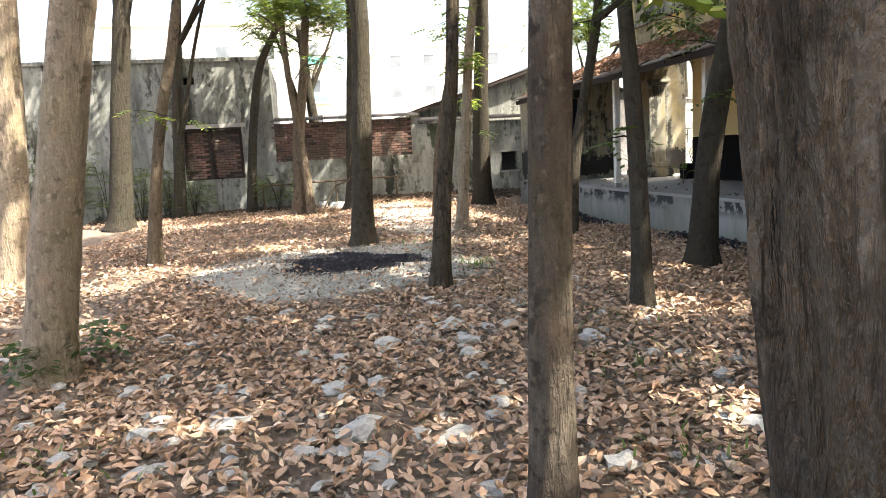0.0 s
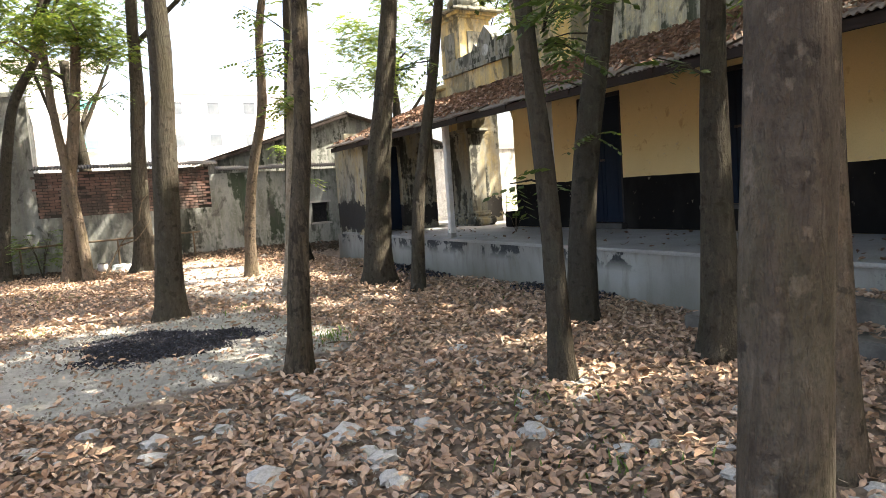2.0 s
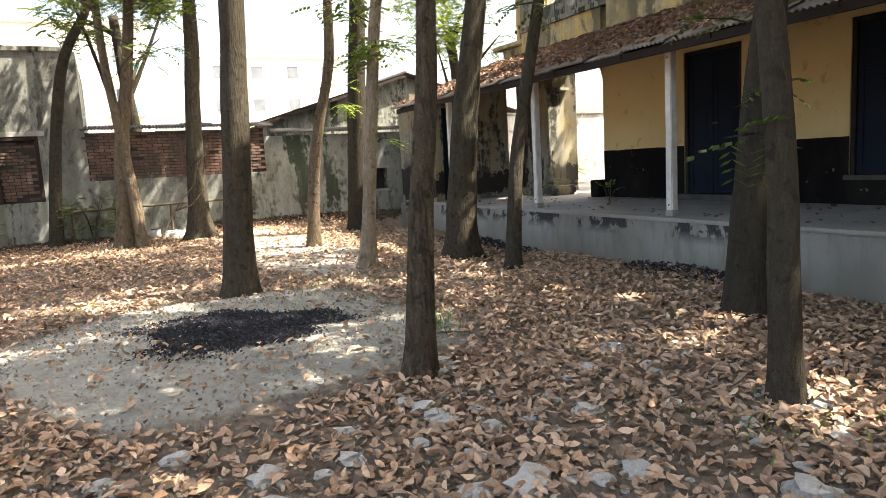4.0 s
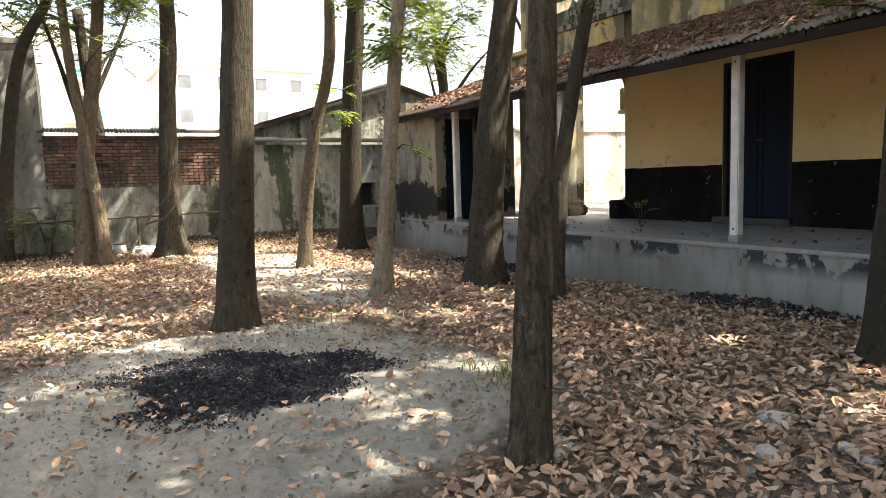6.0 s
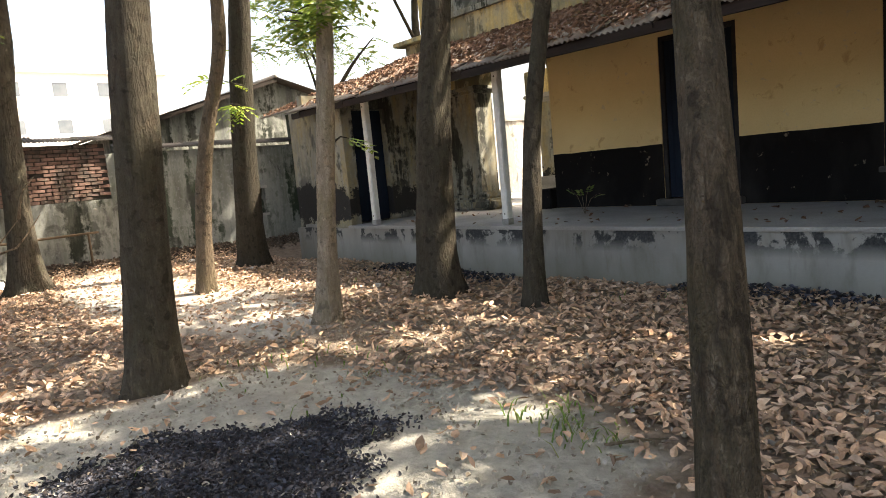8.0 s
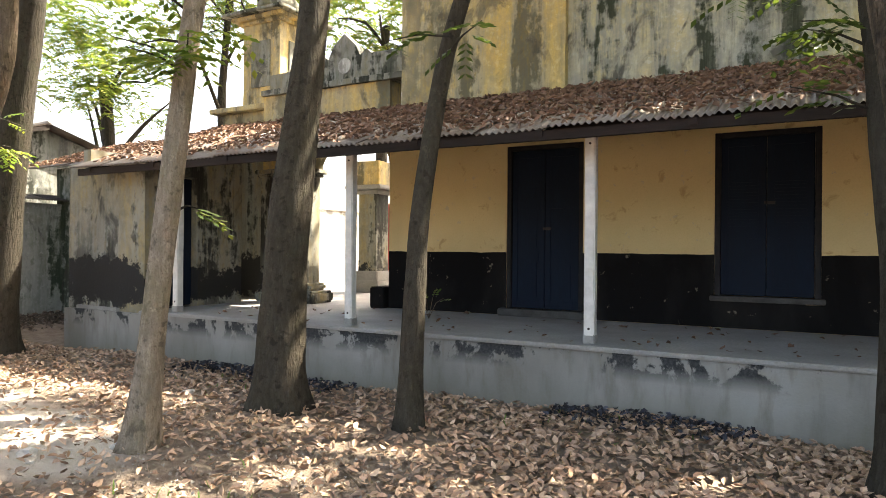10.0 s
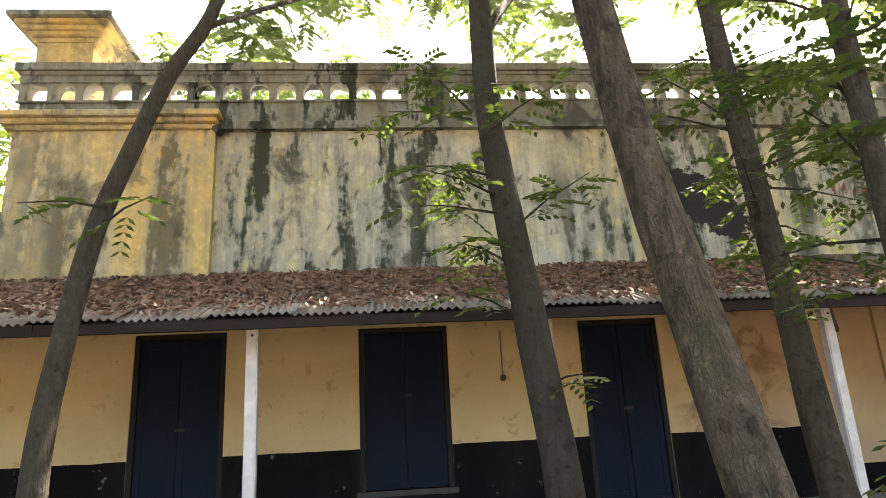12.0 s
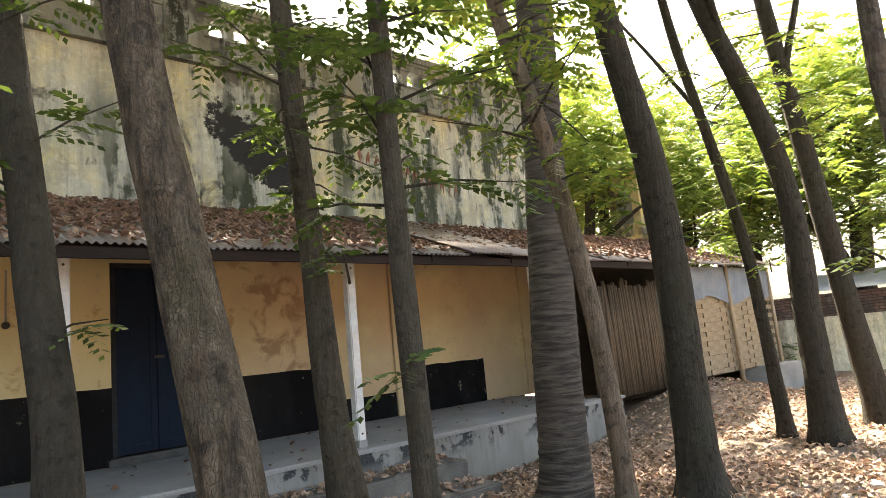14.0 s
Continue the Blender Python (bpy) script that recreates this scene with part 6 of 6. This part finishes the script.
for i, (x, y, r) in enumerate(spots):
    ob = new("stone", stone_meshes[i % 6])
    z = float(ground_height(np.array(x), np.array(y)))
    ob.matrix_basis = Matrix.Translation((x, y, z + r * 0.16)) @ Matrix.Rotation(sr.uniform(0, 6), 4, "Z") @ Matrix.Rotation(sr.uniform(-0.2, 0.2), 4, "X") @ Matrix.Scale(r, 4)
    tagged(ob, "pale grey lump of rubble among dry leaves", "stone", "scattered rubble")


def chips():
    rs = np.random.RandomState(17)
    n = 26000
    x, y = rs.uniform(-2.4, 9.4, n), rs.uniform(-8.6, -2.8, n)
    keep = (((x - 0.25) / 0.8) ** 2 + ((y + 5.75) / 1.0) ** 2 > 1.0) & (rs.uniform(0, 1, n) < 0.45 + 0.05 * ash_amount(x, y))
    x, y = x[keep], y[keep]
    n = len(x)
    z = ground_height(x, y) + rs.uniform(0.003, 0.03, n)
    scatter_leaves("stone_chips", x, y, z, 0.028, CHIPS, "small pale stone and mortar chips", "gravel", 0.45, width=0.8, curl=0.4, seed=19)


chips()


def grass_tufts():
    rs = random.Random(44)
    V, F = [], []
    for cx, cy, n, sp in ((1.05, -4.25, 70, 0.18), (5.6, -4.3, 50, 0.25), (6.9, -4.6, 50, 0.25), (-1.3, -4.3, 60, 0.5), (-6.0, -7.0, 60, 0.4), (-2.2, -7.3, 40, 0.3), (1.35, -4.45, 30, 0.1), (4.6, -3.9, 30, 0.2), (-4, -1.2, 40, 0.5), (0.2, -0.9, 30, 0.5), (10, -5.2, 80, 0.8), (14, -5.0, 90, 1.2), (6.3, -7.9, 40, 0.3)):
        for _ in range(n):
            x, y = rs.gauss(cx, sp), rs.gauss(cy, sp)
            z = float(ground_height(np.array(x), np.array(y)))
            a, h = rs.uniform(0, 6.28), rs.uniform(0.03, 0.10)
            d = Vector((math.cos(a), math.sin(a), 0))
            w = Vector((-d.y, d.x, 0)) * 0.006
            p = Vector((x, y, z))
            k = len(V)
            V += [p - w, p + w, p + d * h * 0.35 + Vector((0, 0, h * 0.7)) + w, p + d * h * 0.9 + Vector((0, 0, h)), p + d * h * 0.35 + Vector((0, 0, h * 0.7)) - w]
            F += [(k, k + 1, k + 2, k + 4), (k + 4, k + 2, k + 3)]
    tagged(new("grass", mesh_of("grass", V, F, GRASS)), "sparse green grass tufts in the leaves", "grass", kind="stuff")


grass_tufts()


def crumpled(name, x, y, z, r, mat, label, category, seed, flat=0.5):
    bm = bmesh.new()
    bmesh.ops.create_icosphere(bm, subdivisions=3, radius=r)
    for v in bm.verts:
        q = v.co / r
        v.co *= 1 + 0.45 * noise.noise(q * 1.7 + Vector((seed, 0, 0))) + 0.25 * noise.noise(q * 4 + Vector((seed, 2, 0)))
        v.co.z *= flat
        v.co.z = max(v.co.z, -r * 0.25)
    ob = part(name, bm, mat)
    ob.location = (x, y, z + r * 0.25 * 0.9)
    return tagged(ob, label, category)


gh = lambda x, y: float(ground_height(np.array(x), np.array(y)))
crumpled("cloth_rag", 4.5, -0.98, 0.12, 0.13, CLOTH, "crumpled pink rag lying on the step", "rag", 1)
crumpled("cloth_rag", 4.85, -1.05, 0.12, 0.09, CLOTH, "small crumpled pink rag on the step", "rag", 5)
crumpled("plastic_bag", 5.0, -1.6, gh(5.0, -1.6), 0.12, PLASTIC, "crumpled clear plastic bag in the leaves", "plastic bag", 2)
crumpled("plastic_sack", -11.4, -5.5, gh(-11.4, -5.5), 0.26, PLASTIC, "pale green plastic sack at the wall foot", "sack", 3)
crumpled("paper_scrap", 1.55, -5.25, gh(1.55, -5.25), 0.06, CLOTH, "pinkish paper scrap on the ash", "paper", 7, 0.2)
can = thing("tin_can", (-11.7, -5.95, gh(-11.7, -5.95)), "dull metal can standing at the wall", "can")
v, f = tube([(0, 0, 0), (0, 0, 0.24)], [0.13, 0.13], 16)
part("body", mesh_of("body", v, f, PALESHEET, True), PALESHEET, can)
v, f = tube([(0, 0, 0.235), (0, 0, 0.25)], [0.138, 0.138], 16)
part("rim", mesh_of("rim", v, f, IRON), IRON, can)
pole = thing("bamboo_rail", (-12.1, -5.6, 0.82), "long pale bamboo rail fixed along the wall", "rail")
v, f = tube([(0, -2.4, 0.0), (0.03, 0, 0.03), (0, 2.3, 0.05)], [0.03, 0.028, 0.025], 8, 0, 0, 0.4)
part("rail", mesh_of("rail", v, f, DARKBAMBOO, True), DARKBAMBOO, pole)
for yy in (-2.2, 0.1, 2.1):
    v, f = tube([(0.0, yy, -0.85), (0.0, yy, 0.06)], [0.03, 0.025], 7)
    part("stake", mesh_of("stake", v, f, DARKBAMBOO), DARKBAMBOO, pole)


sk = random.Random(3)
for x, y in ((4.1, -6.6), (5.2, -6.9), (3.2, -5.6), (6.6, -6.9), (1.6, -4.3), (5.5, -3.6), (-0.8, -3.2), (2.9, -3.0), (-4.5, -6.2), (4.9, -7.3)):
    a, ln = sk.uniform(0, 3.1), sk.uniform(0.25, 0.6)
    t = thing("dry_stick", (x, y, gh(x, y) + 0.03), "thin dry broken stick among the leaves", "stick", "fallen sticks")
    d = Vector((math.cos(a), math.sin(a), 0.03))
    v, f = tube([d * (-ln / 2), Vector((0.02, -0.01, 0.015)), d * (ln / 2)], [0.009, 0.008, 0.004], 6, 0.1, 1, 0.08)
    part("stem", mesh_of("stem", v, f, BARK_PALE), BARK_PALE, t)
dead = thing("dead_branch", (-9.0, -5.9, gh(-9.0, -5.9)), "bare pale dead branch leaning by the twin stems", "branch")
for pts in (((0, -0.2, 0), (0.0, 0.25, 0.8), (0.05, 0.7, 1.35)), ((0.0, 0.25, 0.8), (0.05, 0.6, 0.9), (0.1, 1.0, 1.4)), ((0.05, 0.7, 1.35), (0.1, 0.8, 1.8), (0.05, 1.0, 2.0))):
    v, f = tube(pts, [0.025, 0.017, 0.006], 6, 0, 0, 0.2)
    part("twig", mesh_of("twig", v, f, BARK_PALE, True), BARK_PALE, dead)
sprout = thing("seedling", (-2.72, 1.25, FLOOR_Z), "pale-leaved seedling growing from a crack in the veranda floor", "seedling")
sp = random.Random(15)
V, F = [], []
for k in range(4):
    a = k * 1.7 + 0.4
    tip = Vector((0.24 * math.cos(a), 0.10 * math.sin(a), 0.30 + 0.05 * k))
    v, f = tube([(0, 0, 0), tip * 0.5 + Vector((0, 0, 0.08)), tip], [0.006, 0.004, 0.002], 5)
    part("stem", mesh_of("stem", v, f, BARK_PALE), BARK_PALE, sprout)
    pinnate(sp, tip * 0.55 + Vector((0, 0, 0.05)), tip - Vector((0, 0, 0.12)), 0.24, 4, 0.07, V, F)
part("leaves", mesh_of("leaves", V, F, GRASS), GRASS, sprout)
conduit = thing("wall_conduit", (2.95, WALL_Y - 0.012, 2.45), "thin grey wall conduit with a small round switch", "conduit")
v, f = tube([(0, 0, 0), (0, 0, 0.62)], [0.012, 0.012], 8)
part("pipe", mesh_of("pipe", v, f, CEMENT), CEMENT, conduit)
v, f = tube([(0, 0.01, -0.03), (0, -0.03, -0.03)], [0.045, 0.04], 12)
part("switch", mesh_of("switch", v, f, IRON), IRON, conduit)


def bush(x, y, r, h, n, seed, mat, label):
    rs = random.Random(seed)
    t = thing("shrub", (x, y, gh(x, y)), label, "shrub", "wall shrubs")
    V, F = [], []
    for k in range(4):
        a = rs.uniform(0, 6.28)
        v, f = tube([(0, 0, 0), (0.2 * r * math.cos(a), 0.2 * r * math.sin(a), h * 0.5), (0.6 * r * math.cos(a), 0.6 * r * math.sin(a), h * 0.95)], [0.018, 0.012, 0.005], 5)
        part("stem", mesh_of("stem", v, f, BARK_DARK), BARK_DARK, t)
    for _ in range(n):
        a, q = rs.uniform(0, 6.28), r * math.sqrt(rs.random())
        pinnate(rs, Vector((q * math.cos(a), q * math.sin(a), h * rs.uniform(0.25, 1.0))), Vector((math.cos(a), math.sin(a), rs.uniform(-0.3, 0.6))), 0.28, 4, 0.11, V, F)
    part("leaves", mesh_of("leaves", V, F, mat), mat, t)


bush(-11.9, -7.35, 0.55, 1.25, 90, 1, LEAF, "green weedy shrub at the wall foot")
bush(-11.8, -10.6, 0.5, 1.5, 60, 2, LEAF, "scraggy green shrub before the shed")
bush(-11.9, -12.4, 0.9, 1.8, 110, 3, LEAF, "dense green shrub before the shed")
bush(-11.7, -11.4, 0.7, 1.6, 110, 7, LEAF, "dense green shrub before the shed")
bush(-11.9, -9.9, 0.5, 1.1, 60, 8, LEAF, "low green shrub under the bricked window")
bush(-11.6, -13.4, 0.9, 2.2, 140, 9, LEAF, "dense green shrub before the shed")
bush(21.6, 1.5, 0.7, 0.9, 80, 4, LEAF, "green weeds at the compound wall foot")
bush(-10.6, 6.6, 0.5, 1.5, 60, 5, LEAF_SUNNY, "yellow-green shrub in the yard, leaves coloured as if sunlit")
bush(4.2, -8.5, 0.25, 0.4, 30, 6, LEAF, "small green plant at a tree foot")

# ---------------------------------------------------------------- bricks, last
brick_bm = boxes(((-0.03, -0.118, -0.033), (0.03, 0.118, 0.033)), bevel=0.006)
brick_mesh = bpy.data.meshes.new("brick")
brick_bm.to_mesh(brick_mesh)
brick_bm.free()
brick_mesh.materials.append(BRICK)
sr = random.Random(6)


def lay_bricks(parent, y0, y1, z0, z1, xface, gaps=0.0):
    row, z = 0, z0 + 0.04
    while z < z1 - 0.03:
        y = y0 + (0.12 if row % 2 == 0 else 0.0)
        while y < y1 - 0.1:
            if sr.random() > gaps:
                ob = part("brick", brick_mesh, BRICK, parent)
                ob.matrix_local = Matrix.Translation(Vector((xface + sr.uniform(-0.018, 0.012), y + 0.01, z)) - parent.location) @ Matrix.Rotation(sr.uniform(-0.03, 0.03), 4, "X") @ Matrix.Rotation(sr.uniform(-0.04, 0.04), 4, "Z")
            y += 0.255
        z += 0.081
        row += 1


lay_bricks(bwall, -7.28, -2.82, 1.56, 2.80, WX - 0.03, 0.02)
lay_bricks(win, -10.03, -9.33, 1.16, 2.62, WX - 0.11, 0.06)
lay_bricks(win, -9.2, -8.44, 1.16, 2.62, WX - 0.11, 0.06)
lay_bricks(ewall, -3.0, 2.5, 1.55, 2.2, EX + 0.01, 0.05)
